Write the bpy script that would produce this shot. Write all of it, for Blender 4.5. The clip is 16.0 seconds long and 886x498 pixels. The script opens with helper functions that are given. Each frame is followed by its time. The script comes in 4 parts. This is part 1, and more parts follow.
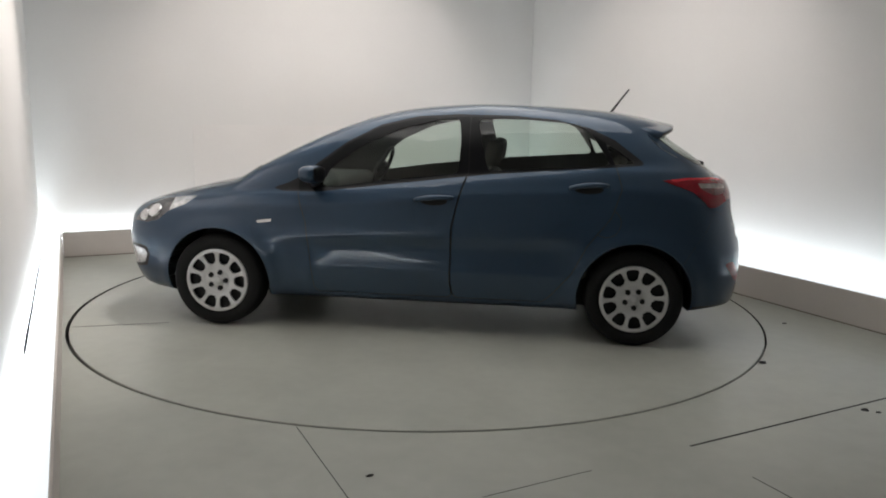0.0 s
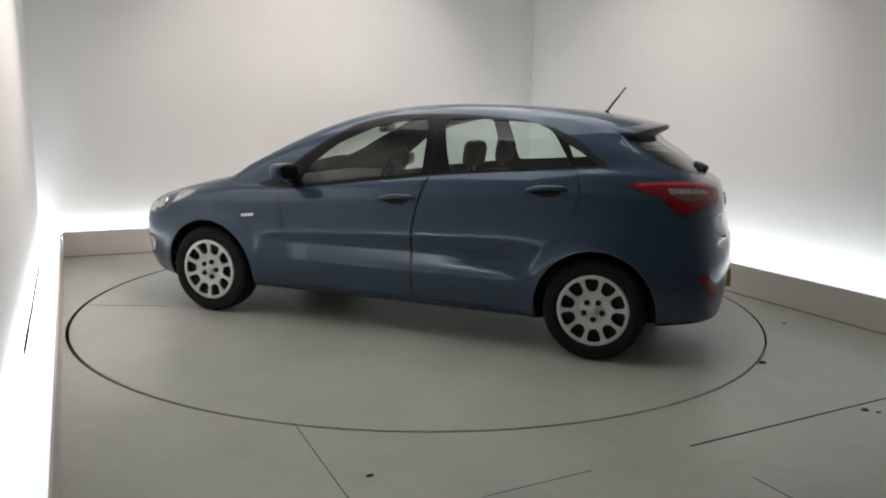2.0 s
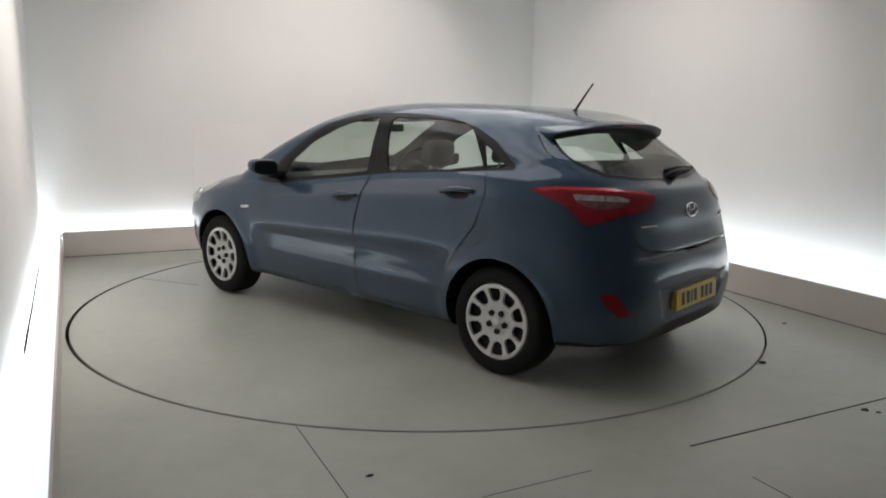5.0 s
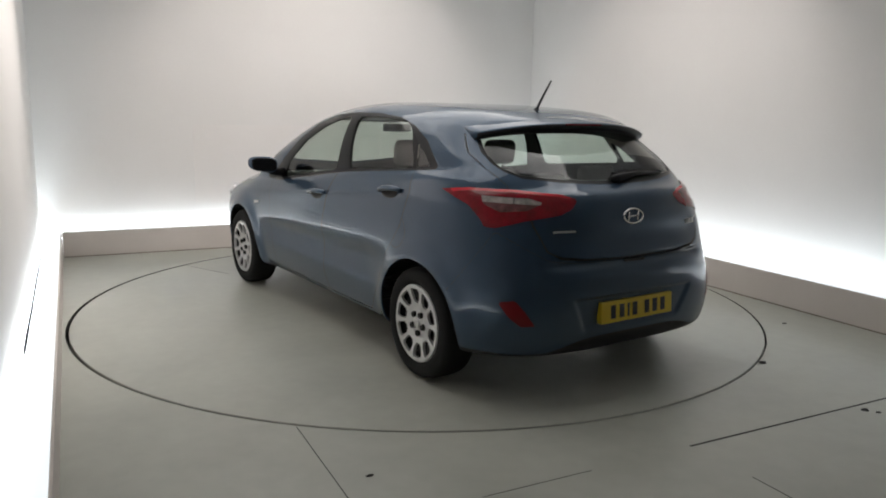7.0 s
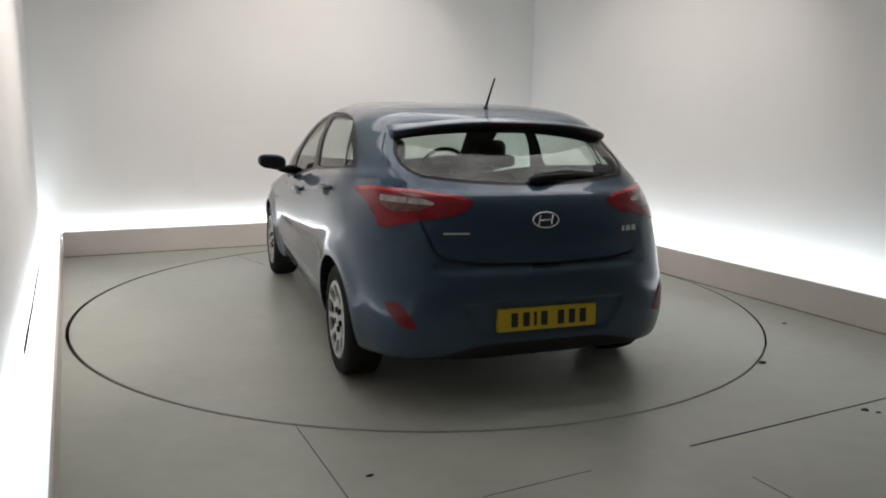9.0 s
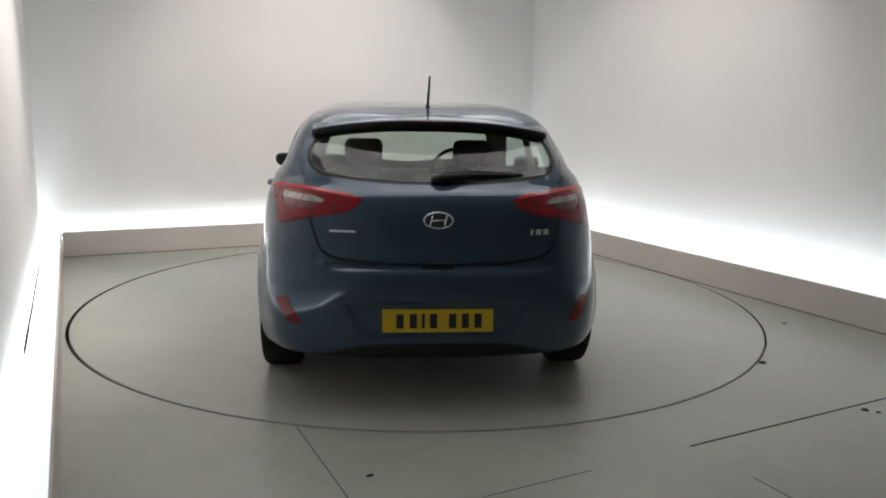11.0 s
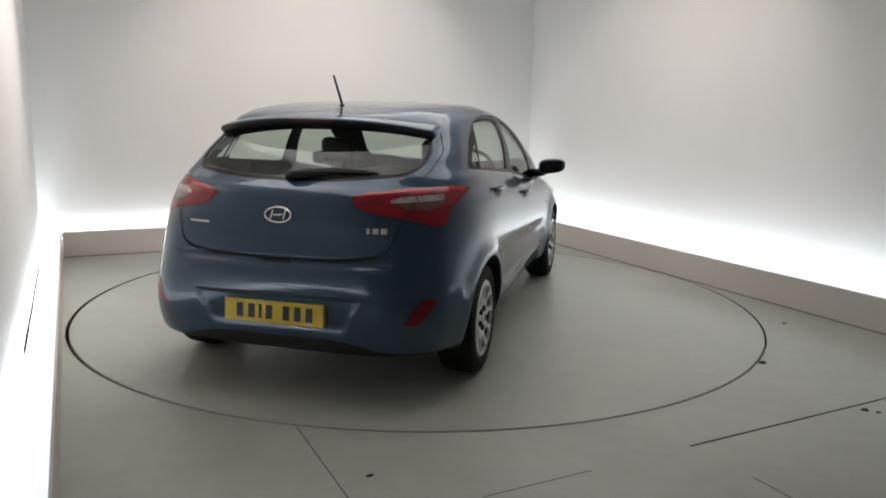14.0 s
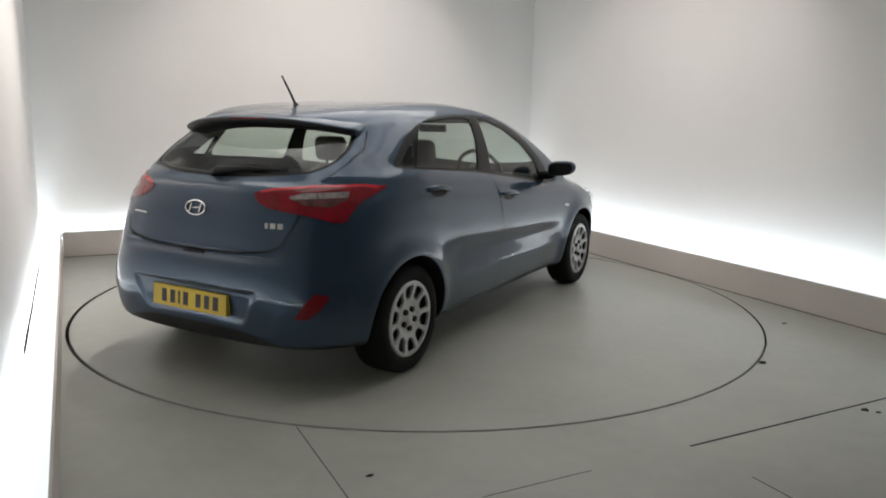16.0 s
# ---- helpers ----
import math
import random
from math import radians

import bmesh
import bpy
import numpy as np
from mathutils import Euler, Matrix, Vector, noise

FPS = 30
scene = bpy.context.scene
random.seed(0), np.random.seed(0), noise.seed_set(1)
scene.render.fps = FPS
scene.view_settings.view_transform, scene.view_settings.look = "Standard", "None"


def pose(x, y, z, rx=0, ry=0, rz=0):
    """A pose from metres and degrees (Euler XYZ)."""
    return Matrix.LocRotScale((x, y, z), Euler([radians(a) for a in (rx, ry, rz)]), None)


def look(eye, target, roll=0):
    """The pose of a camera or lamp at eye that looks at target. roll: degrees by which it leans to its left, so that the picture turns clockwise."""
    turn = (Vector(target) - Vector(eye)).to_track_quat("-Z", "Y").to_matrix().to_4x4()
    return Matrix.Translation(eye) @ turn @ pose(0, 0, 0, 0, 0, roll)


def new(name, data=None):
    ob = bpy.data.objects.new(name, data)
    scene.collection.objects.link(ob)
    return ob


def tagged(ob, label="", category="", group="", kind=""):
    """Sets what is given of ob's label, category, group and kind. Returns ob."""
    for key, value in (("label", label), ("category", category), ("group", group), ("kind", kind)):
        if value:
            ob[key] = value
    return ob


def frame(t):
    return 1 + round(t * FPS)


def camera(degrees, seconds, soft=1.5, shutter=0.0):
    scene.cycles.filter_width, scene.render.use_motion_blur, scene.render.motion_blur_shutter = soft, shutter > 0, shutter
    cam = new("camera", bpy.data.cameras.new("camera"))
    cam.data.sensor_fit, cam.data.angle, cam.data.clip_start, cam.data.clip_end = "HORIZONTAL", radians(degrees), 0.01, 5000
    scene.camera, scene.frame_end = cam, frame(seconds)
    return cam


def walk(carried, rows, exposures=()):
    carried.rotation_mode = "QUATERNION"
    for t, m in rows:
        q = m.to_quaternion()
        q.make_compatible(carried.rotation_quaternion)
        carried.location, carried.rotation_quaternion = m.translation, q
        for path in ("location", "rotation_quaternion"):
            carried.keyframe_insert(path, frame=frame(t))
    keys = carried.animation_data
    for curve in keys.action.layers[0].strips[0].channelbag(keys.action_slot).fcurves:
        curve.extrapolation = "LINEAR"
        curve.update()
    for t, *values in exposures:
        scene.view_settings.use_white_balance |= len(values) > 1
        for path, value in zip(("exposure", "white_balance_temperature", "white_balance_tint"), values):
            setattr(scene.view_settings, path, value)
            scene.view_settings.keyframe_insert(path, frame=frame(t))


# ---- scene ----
from mathutils.bvhtree import BVHTree

# camera: fixed on the side of the bay, looking down a little over the turntable
cam = camera(62.1, 16.0, soft=1.9)
EYE = Vector((0.0, -5.498, 1.380))
AIM = EYE + Vector((math.sin(0.0281) * math.cos(-0.1791), math.cos(0.0281) * math.cos(-0.1791), math.sin(-0.1791))) * 5
walk(cam, [(0.0, look(EYE, AIM, 1.14)), (16.0, look(EYE, AIM, 1.14))])

# plan of the bay, in its own axes: E1 along the back wall, E2 towards it
PHI = radians(25.3)
E1, E2 = Vector((math.cos(PHI), math.sin(PHI), 0)), Vector((-math.sin(PHI), math.cos(PHI), 0))
PL_L, PL_R, PL_B, PL_H = -2.46, 2.432, 2.675, 0.240   # inner faces and height of the plinths
W_L, W_R, W_B, W_F = -2.64, 2.80, 2.86, -5.60       # faces of the walls
CEIL = 3.05


def bay(a, b, z):
    return E1 * a + E2 * b + Vector((0, 0, z))


# ---- light ----
world = bpy.data.worlds.new("world")
scene.world = world
world.use_nodes = True
world.node_tree.nodes["Background"].inputs[0].default_value = (0.02, 0.02, 0.02, 1)
world.node_tree.nodes["Background"].inputs[1].default_value = 1.0
scene.view_settings.exposure = 0.15


def area(name, m, sx, sy, watts, colour):
    d = bpy.data.lights.new(name, "AREA")
    d.shape, d.size, d.size_y, d.energy, d.color = "RECTANGLE", sx, sy, watts, colour
    ob = new(name, d)
    ob.matrix_world = m
    return ob


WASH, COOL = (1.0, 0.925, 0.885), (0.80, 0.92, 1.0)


# ---- materials ----
def material(name, colour, rough=0.5, metal=0.0, **extra):
    m = bpy.data.materials.new(name)
    m.use_nodes = True
    b = m.node_tree.nodes["Principled BSDF"]
    b.inputs["Base Color"].default_value = (*colour, 1)
    b.inputs["Roughness"].default_value = rough
    b.inputs["Metallic"].default_value = metal
    for key, value in extra.items():
        b.inputs[key.replace("_", " ")].default_value = value
    return m


def vary(m, amount=0.08, scale=6.0, fine=60.0, bump=0.0, rough=0.0):
    """Two scales of noise on the colour, some on the gloss and a fine relief."""
    nt = m.node_tree
    n, l = nt.nodes, nt.links
    b = n["Principled BSDF"]
    colour = b.inputs["Base Color"].default_value[:]
    tc = n.new("ShaderNodeTexCoord")
    a = n.new("ShaderNodeTexNoise")
    a.inputs["Scale"].default_value, a.inputs["Detail"].default_value = scale, 4
    f = n.new("ShaderNodeTexNoise")
    f.inputs["Scale"].default_value, f.inputs["Detail"].default_value = fine, 3
    mix = n.new("ShaderNodeMath")
    mix.operation = "MULTIPLY_ADD"
    mix.inputs[1].default_value = 0.35
    ramp = n.new("ShaderNodeMapRange")
    ramp.inputs["From Min"].default_value, ramp.inputs["From Max"].default_value = 0.4, 0.95
    ramp.inputs["To Min"].default_value, ramp.inputs["To Max"].default_value = 1 - amount, 1 + amount
    scl = n.new("ShaderNodeVectorMath")
    scl.operation = "SCALE"
    scl.inputs[0].default_value = colour[:3]
    for t in (a, f):
        l.new(tc.outputs["Object"], t.inputs["Vector"])
    l.new(f.outputs["Fac"], mix.inputs[0])
    l.new(a.outputs["Fac"], mix.inputs[2])
    l.new(mix.outputs[0], ramp.inputs["Value"])
    l.new(ramp.outputs[0], scl.inputs["Scale"])
    l.new(scl.outputs[0], b.inputs["Base Color"])
    if rough:
        r = n.new("ShaderNodeMapRange")
        base = b.inputs["Roughness"].default_value
        r.inputs["From Min"].default_value, r.inputs["From Max"].default_value = 0.3, 0.7
        r.inputs["To Min"].default_value, r.inputs["To Max"].default_value = base - rough, base + rough
        l.new(a.outputs["Fac"], r.inputs["Value"])
        l.new(r.outputs[0], b.inputs["Roughness"])
    if bump:
        bp = n.new("ShaderNodeBump")
        bp.inputs["Strength"].default_value, bp.inputs["Distance"].default_value = bump, 0.004
        l.new(f.outputs["Fac"], bp.inputs["Height"])
        l.new(bp.outputs[0], b.inputs["Normal"])
    return m


M_WALL = vary(material("wall paint", (0.73, 0.708, 0.685), 0.75), 0.025, 1.2, 40, 0.05)
M_PANELWALL = vary(material("panel paint", (0.74, 0.71, 0.685), 0.7), 0.03, 1.5, 40, 0.05)
M_PLINTH = vary(material("plinth paint", (0.64, 0.585, 0.545), 0.6), 0.04, 2.5, 50, 0.05)
M_FRONT = vary(material("dark closing wall", (0.21, 0.21, 0.21), 0.8), 0.05, 1.2, 40)
M_CEIL = vary(material("ceiling paint", (0.72, 0.71, 0.70), 0.8), 0.03, 1.0, 30)
M_FLOOR = vary(material("floor paint", (0.42, 0.425, 0.375), 0.36), 0.13, 1.6, 11, 0.03, 0.06)
M_DISC = vary(material("turntable paint", (0.43, 0.435, 0.385), 0.34), 0.13, 1.7, 12, 0.03, 0.06)
M_GAP = material("dark gap", (0.015, 0.014, 0.013), 0.8)
M_STEEL = vary(material("edge steel", (0.10, 0.09, 0.08), 0.45, 0.6), 0.2, 5, 60)
M_LED = material("led strip", (0.9, 0.9, 0.9), 0.4, Emission_Color=(0.86, 0.93, 1.0, 1), Emission_Strength=6.0)
M_COVER = material("lit plinth cover", (0.85, 0.87, 0.88), 0.35, Emission_Color=(0.88, 0.95, 1.0, 1), Emission_Strength=0.55)
M_WHITE = material("white metal", (0.7, 0.7, 0.7), 0.4)



def softbox_cloth():
    """Cloth lit from behind, brighter and dimmer along its folds."""
    m = material("softbox cloth", (0.8, 0.78, 0.74), 0.8)
    n, l = m.node_tree.nodes, m.node_tree.links
    b = n["Principled BSDF"]
    b.inputs["Emission Color"].default_value = (1.0, 0.97, 0.945, 1)
    tc = n.new("ShaderNodeTexCoord")
    t = n.new("ShaderNodeTexNoise")
    t.inputs["Scale"].default_value, t.inputs["Detail"].default_value, t.inputs["Distortion"].default_value = 1.6, 3, 1.2
    r = n.new("ShaderNodeMapRange")
    r.inputs["From Min"].default_value, r.inputs["From Max"].default_value = 0.35, 0.68
    r.inputs["To Min"].default_value, r.inputs["To Max"].default_value = SOFT_MIN, SOFT_MAX
    l.new(tc.outputs["Object"], t.inputs["Vector"])
    l.new(t.outputs["Fac"], r.inputs["Value"])
    l.new(r.outputs[0], b.inputs["Emission Strength"])
    return m


SOFT_MIN, SOFT_MAX = 0.8, 2.1
M_SOFTBOX = softbox_cloth()

PAINT = (0.034, 0.064, 0.108)


def car_paint():
    m = material("blue metallic paint", PAINT, 0.36, 0.38, Coat_Weight=0.9, Coat_Roughness=0.025, Specular_IOR_Level=0.15)
    return vary(m, 0.05, 3.0, 900, 0.0)


M_PAINT = car_paint()
M_BLACK = vary(material("black plastic", (0.010, 0.010, 0.011), 0.5, Specular_IOR_Level=0.3), 0.1, 8, 120)
M_GLOSSBLACK = material("satin black", (0.006, 0.006, 0.007), 0.3, Specular_IOR_Level=0.2)
M_RUBBER = vary(material("tyre rubber", (0.010, 0.010, 0.010), 0.8, Specular_IOR_Level=0.25), 0.15, 10, 150, 0.2)
M_SILVER = vary(material("silver wheel paint", (0.62, 0.62, 0.62), 0.38, 0.25), 0.06, 9, 120)
M_CHROME = material("chrome", (0.75, 0.75, 0.76), 0.08, 1.0)
M_RED = vary(material("red lamp plastic", (0.22, 0.002, 0.010), 0.22, Coat_Weight=0.35, Specular_IOR_Level=0.3), 0.35, 14, 60)
M_CLEAR = vary(material("clear lamp plastic", (0.42, 0.37, 0.35), 0.2, 0.35, Coat_Weight=0.6), 0.5, 22, 70)
M_SMOKE = vary(material("smoky lamp plastic", (0.15, 0.05, 0.05), 0.2, 0.3, Coat_Weight=0.6), 0.5, 25, 80)
M_REDDARK = material("dark red reflector plastic", (0.17, 0.003, 0.008), 0.3, Coat_Weight=0.15, Specular_IOR_Level=0.3)
M_REDBAR = material("bright red lamp bar", (0.62, 0.015, 0.03), 0.2, Coat_Weight=0.4)
M_HEADLAMP = vary(material("headlamp plastic", (0.60, 0.61, 0.62), 0.15, 0.5, Coat_Weight=1.0), 0.4, 30, 90)
M_LAMPDARK = vary(material("dark headlamp mask", (0.10, 0.10, 0.105), 0.15, 0.6, Coat_Weight=1.0), 0.6, 30, 90)
M_YELLOW = material("yellow plate", (0.66, 0.46, 0.02), 0.4)
M_INK = material("plate ink", (0.02, 0.02, 0.02), 0.5)
M_TRIM = vary(material("interior trim", (0.04, 0.039, 0.037), 0.7), 0.1, 8, 90)
M_CLOTH = vary(material("seat cloth", (0.13, 0.122, 0.112), 0.9), 0.15, 10, 200, 0.2)
M_PILLAR = vary(material("beige pillar trim", (0.46, 0.42, 0.37), 0.7), 0.05, 8, 120)
M_FOOTLINE = vary(material("grimy joint and shade line", (0.22, 0.19, 0.155), 0.7), 0.3, 9, 60)
M_LINER = vary(material("headliner cloth", (0.52, 0.49, 0.45), 0.9), 0.06, 8, 150)


def glass(name, tint):
    m = bpy.data.materials.new(name)
    m.use_nodes = True
    nt = m.node_tree
    n, l = nt.nodes, nt.links
    n.remove(n["Principled BSDF"])
    tr = n.new("ShaderNodeBsdfTransparent")
    tr.inputs[0].default_value = (*tint, 1)
    gl = n.new("ShaderNodeBsdfGlossy")
    gl.inputs["Roughness"].default_value = 0.02
    lw = n.new("ShaderNodeLayerWeight")
    lw.inputs[0].default_value = 0.5
    pw = n.new("ShaderNodeMath")
    pw.operation = "POWER"
    pw.inputs[1].default_value = 4.0
    fr = n.new("ShaderNodeMath")
    fr.operation = "MULTIPLY_ADD"
    fr.inputs[1].default_value, fr.inputs[2].default_value = 0.75, 0.06
    l.new(lw.outputs["Facing"], pw.inputs[0])
    l.new(pw.outputs[0], fr.inputs[0])
    mx = n.new("ShaderNodeMixShader")
    l.new(fr.outputs[0], mx.inputs[0])
    l.new(tr.outputs[0], mx.inputs[1])
    l.new(gl.outputs[0], mx.inputs[2])
    l.new(mx.outputs[0], n["Material Output"].inputs["Surface"])
    return m


M_GLASS = glass("tinted glass", (0.74, 0.81, 0.765))
M_LENS = glass("clear lens", (0.92, 0.92, 0.92))


# ---- mesh helpers ----
def mesh_of(bm, name, mats, smooth=False):
    me = bpy.data.meshes.new(name)
    bm.normal_update()
    bm.to_mesh(me)
    bm.free()
    for m in mats if isinstance(mats, (list, tuple)) else [mats]:
        me.materials.append(m)
    if smooth:
        me.polygons.foreach_set("use_smooth", [True] * len(me.polygons))
    return me


def thing(name, bm, mat, label, category, kind="", smooth=False, m=None, group=""):
    ob = new(name, mesh_of(bm, name, mat, smooth))
    if m is not None:
        ob.matrix_basis = m
    return tagged(ob, label, category, group, kind)


def part(name, bm, mat, parent, label="", smooth=False, m=None):
    ob = new(name, mesh_of(bm, name, mat, smooth))
    ob.parent = parent
    if m is not None:
        ob.matrix_basis = m
    if label:
        tagged(ob, label)
    return ob


def box_bm(lo, hi, bevel=0.0, segs=2, bm=None):
    bm = bm or bmesh.new()
    lo, hi = Vector(lo), Vector(hi)
    r = bmesh.ops.create_cube(bm, size=1.0, matrix=Matrix.LocRotScale((lo + hi) / 2, None, hi - lo))
    if bevel:
        edges = {e for v in r["verts"] for e in v.link_edges}
        bmesh.ops.bevel(bm, geom=list(edges), offset=bevel, segments=segs, affect="EDGES", profile=0.5)
    return bm


def prism_bm(outline, z0, z1, bevel=0.0):
    """A plan outline of Vectors, raised from z0 to z1."""
    bm = bmesh.new()
    lo = [bm.verts.new((p[0], p[1], z0)) for p in outline]
    hi = [bm.verts.new((p[0], p[1], z1)) for p in outline]
    k = len(lo)
    bm.faces.new(hi)
    bm.faces.new(lo[::-1])
    for i in range(k):
        bm.faces.new((lo[i], lo[(i + 1) % k], hi[(i + 1) % k], hi[i]))
    bmesh.ops.recalc_face_normals(bm, faces=bm.faces[:])
    if bevel:
        top = [e for e in bm.edges if all(abs(v.co.z - z1) < 1e-6 for v in e.verts)]
        bmesh.ops.bevel(bm, geom=top, offset=bevel, segments=2, affect="EDGES")
    return bm


def bay_box(a0, a1, b0, b1, z0, z1, bevel=0.0):
    return prism_bm([bay(a0, b0, 0), bay(a1, b0, 0), bay(a1, b1, 0), bay(a0, b1, 0)], z0, z1, bevel)


def lathe_bm(profile, steps, bm=None, close=False):
    """Turns (radius, y) pairs round the y axis."""
    bm = bm or bmesh.new()
    rings = []
    for r, y in profile:
        if r < 1e-6:
            rings.append([bm.verts.new((0, y, 0))])
        else:
            rings.append([bm.verts.new((r * math.cos(2 * math.pi * i / steps), y, r * math.sin(2 * math.pi * i / steps))) for i in range(steps)])
    if close:
        rings.append(rings[0])
    for a, b in zip(rings, rings[1:]):
        for i in range(steps):
            j = (i + 1) % steps
            q = [a[i % len(a)], a[j % len(a)], b[j % len(b)], b[i % len(b)]]
            q = list(dict.fromkeys(q))
            if len(q) > 2:
                bm.faces.new(q)
    bmesh.ops.recalc_face_normals(bm, faces=bm.faces[:])
    return bm


def tube_bm(points, radius, sides=8, bm=None):
    bm = bm or bmesh.new()
    pts = [Vector(p) for p in points]
    rings = []
    for i, p in enumerate(pts):
        d = (pts[min(i + 1, len(pts) - 1)] - pts[max(i - 1, 0)]).normalized()
        u = d.orthogonal().normalized()
        if rings:
            u = (last - d * last.dot(d)).normalized()
        last = u
        v = d.cross(u)
        r = radius[i] if isinstance(radius, (list, tuple)) else radius
        rings.append([bm.verts.new(p + (u * math.cos(a) + v * math.sin(a)) * r) for a in [2 * math.pi * k / sides for k in range(sides)]])
    for a, b in zip(rings, rings[1:]):
        for i in range(sides):
            bm.faces.new((a[i], a[(i + 1) % sides], b[(i + 1) % sides], b[i]))
    bm.faces.new(rings[0][::-1])
    bm.faces.new(rings[-1])
    return bm


# ---- the bay ----
def build_bay():
    R = 2.438
    ox, oy = -0.005, -0.003
    # floor with a round hole for the turntable
    bm = bmesh.new()
    steps = 192
    inner = [bm.verts.new((ox + R * math.cos(2 * math.pi * i / steps), oy + R * math.sin(2 * math.pi * i / steps), 0)) for i in range(steps)]
    outer = []
    for i in range(steps):
        a = 2 * math.pi * i / steps
        d = Vector((math.cos(a), math.sin(a), 0))
        da, db = d.dot(E1), d.dot(E2)
        k = min(((W_R if da > 0 else W_L) / da) if abs(da) > 1e-9 else 99, ((W_B if db > 0 else W_F) / db) if abs(db) > 1e-9 else 99)
        outer.append(bm.verts.new(d * k))
    for i in range(steps):
        j = (i + 1) % steps
        bm.faces.new((inner[i], outer[i], outer[j], inner[j]))
    for a, b in ((W_R, W_B), (W_L, W_B), (W_L, W_F), (W_R, W_F)):
        c = bay(a, b, 0)
        near = sorted(outer, key=lambda v: (v.co - c).length)[:2]
        bm.faces.new((near[0], near[1], bm.verts.new(c)))
    bmesh.ops.recalc_face_normals(bm, faces=bm.faces[:])
    for f in bm.faces:
        if f.normal.z < 0:
            f.normal_flip()
    low = {v: bm.verts.new((v.co.x, v.co.y, -0.06)) for v in inner}
    for i in range(steps):
        j = (i + 1) % steps
        bm.faces.new((inner[j], inner[i], low[inner[i]], low[inner[j]])).material_index = 1
    thing("floor", bm, [M_FLOOR, M_GAP], "grey painted floor round the turntable", "floor", "structure")
    thing("floor_pit", lathe_bm([(0, -0.07), (R + 0.1, -0.07)], 64), M_GAP, "dark pit under the turntable", "floor", "structure", m=pose(0, 0, 0, 90, 0, 0))
    t = 0.15
    thing("wall_back", bay_box(W_L - t, W_R + t, W_B, W_B + t, -0.05, CEIL), M_WALL, "white painted back wall", "wall", "structure")
    thing("wall_left", bay_box(W_L - t, W_L, W_F - t, W_B - 0.002, -0.05, CEIL), M_WALL, "white painted side wall", "wall", "structure")
    thing("wall_right", bay_box(W_R, W_R + t, W_F - t, W_B - 0.002, -0.05, CEIL), M_WALL, "white painted side wall", "wall", "structure")
    # unseen front end: wall added to close the bay, dark so little light returns
    thing("wall_front", bay_box(W_L + 0.002, W_R - 0.002, W_F - t, W_F, -0.05, CEIL), M_FRONT, "unseen dark grey wall added behind the camera", "wall", "structure")
    thing("ceiling", bay_box(W_L - t, W_R + t, W_F - t, W_B + t, CEIL, CEIL + 0.12), M_CEIL, "pale painted ceiling", "ceiling", "structure")


build_bay()


# ---- plinths, lamps and turntable ----
def build_plinths():
    t, g = 0.13, 0.004
    label = "low white plinth along the foot of the wall"
    thing("plinth", bay_box(PL_L - t, PL_L, W_F + 0.01, PL_B + 0.12, 0, PL_H, 0.006), M_PLINTH, label + ", hiding a light strip", "plinth", "structure")
    thing("plinth", bay_box(PL_R, PL_R + t, W_F + 0.01, PL_B + 0.12, 0, PL_H, 0.006), M_PLINTH, label, "plinth", "structure")
    thing("plinth", bay_box(PL_L + g, PL_R - g, PL_B, PL_B + 0.12, 0, PL_H - 0.003, 0.006), M_PLINTH, label, "plinth", "structure")
    # thin brown strips: the grimy foot joint and its shadow line, both as colour
    for a0, a1, b0, b1 in ((PL_R - 0.004, PL_R, W_F + 0.02, PL_B - 0.01), (PL_L + 0.01, PL_R - 0.01, PL_B - 0.003, PL_B)):
        thing("plinth_joint", bay_box(a0, a1, b0, b1, 0.0, 0.008), M_FOOTLINE, "grimy dark joint and painted shade line at the foot of the plinth", "joint", "structure")
    for a0, a1, b0, b1 in ((PL_L - t + 0.004, PL_L - 0.012, -3.4, PL_B + 0.10), (PL_R + 0.012, PL_R + t - 0.004, -3.4, PL_B + 0.10), (PL_L + 0.02, PL_R - 0.02, PL_B + 0.012, PL_B + 0.116)):
        thing("light_cover", bay_box(a0, a1, b0, b1, PL_H - 0.002, PL_H + 0.005, 0.002), M_COVER, "glowing white light cover along the top of the plinth", "light cover", "structure")
    # light strips in the slot between plinth and wall
    runs = [((PL_L - t + W_L) / 2, None, -3.4, W_B - 0.1, -1), ((PL_R + t + W_R) / 2 - 0.04, None, -3.4, W_B - 0.1, 1), (None, (PL_B + 0.12 + W_B) / 2, W_L + 0.1, W_R - 0.1, 0)]
    for a, b, lo, hi, side in runs:
        z = PL_H - 0.06
        if a is not None:
            bm = bay_box(a - 0.012, a + 0.012, lo, hi, z - 0.03, z - 0.012, 0.003)
            mid, along, wall = bay(a, (lo + hi) / 2, z), E2, E1 * side
        else:
            bm = bay_box(lo, hi, b - 0.012, b + 0.012, z - 0.03, z - 0.012, 0.003)
            mid, along, wall = bay((lo + hi) / 2, b, z), E1, E2
        strip = thing("led_strip", bm, M_LED, "cool white light strip lying in the slot behind the plinth", "light strip", group="strips behind the plinths")
        up = (Vector((0, 0, 1)) + wall * 0.10).normalized()
        zax = -up
        xax = -along
        yax = zax.cross(xax).normalized()
        m = Matrix((xax, yax, -zax)).transposed()
        m = Matrix((along, up.cross(along), up)).transposed().to_4x4()
        m = Matrix.Translation(mid) @ m @ pose(0, 0, 0, 180, 0, 0)
        area("strip_light", m, hi - lo, 0.03, LED_W * (0.8 if side == 1 else 1.0) * (hi - lo), COOL)


LED_W = 3.7


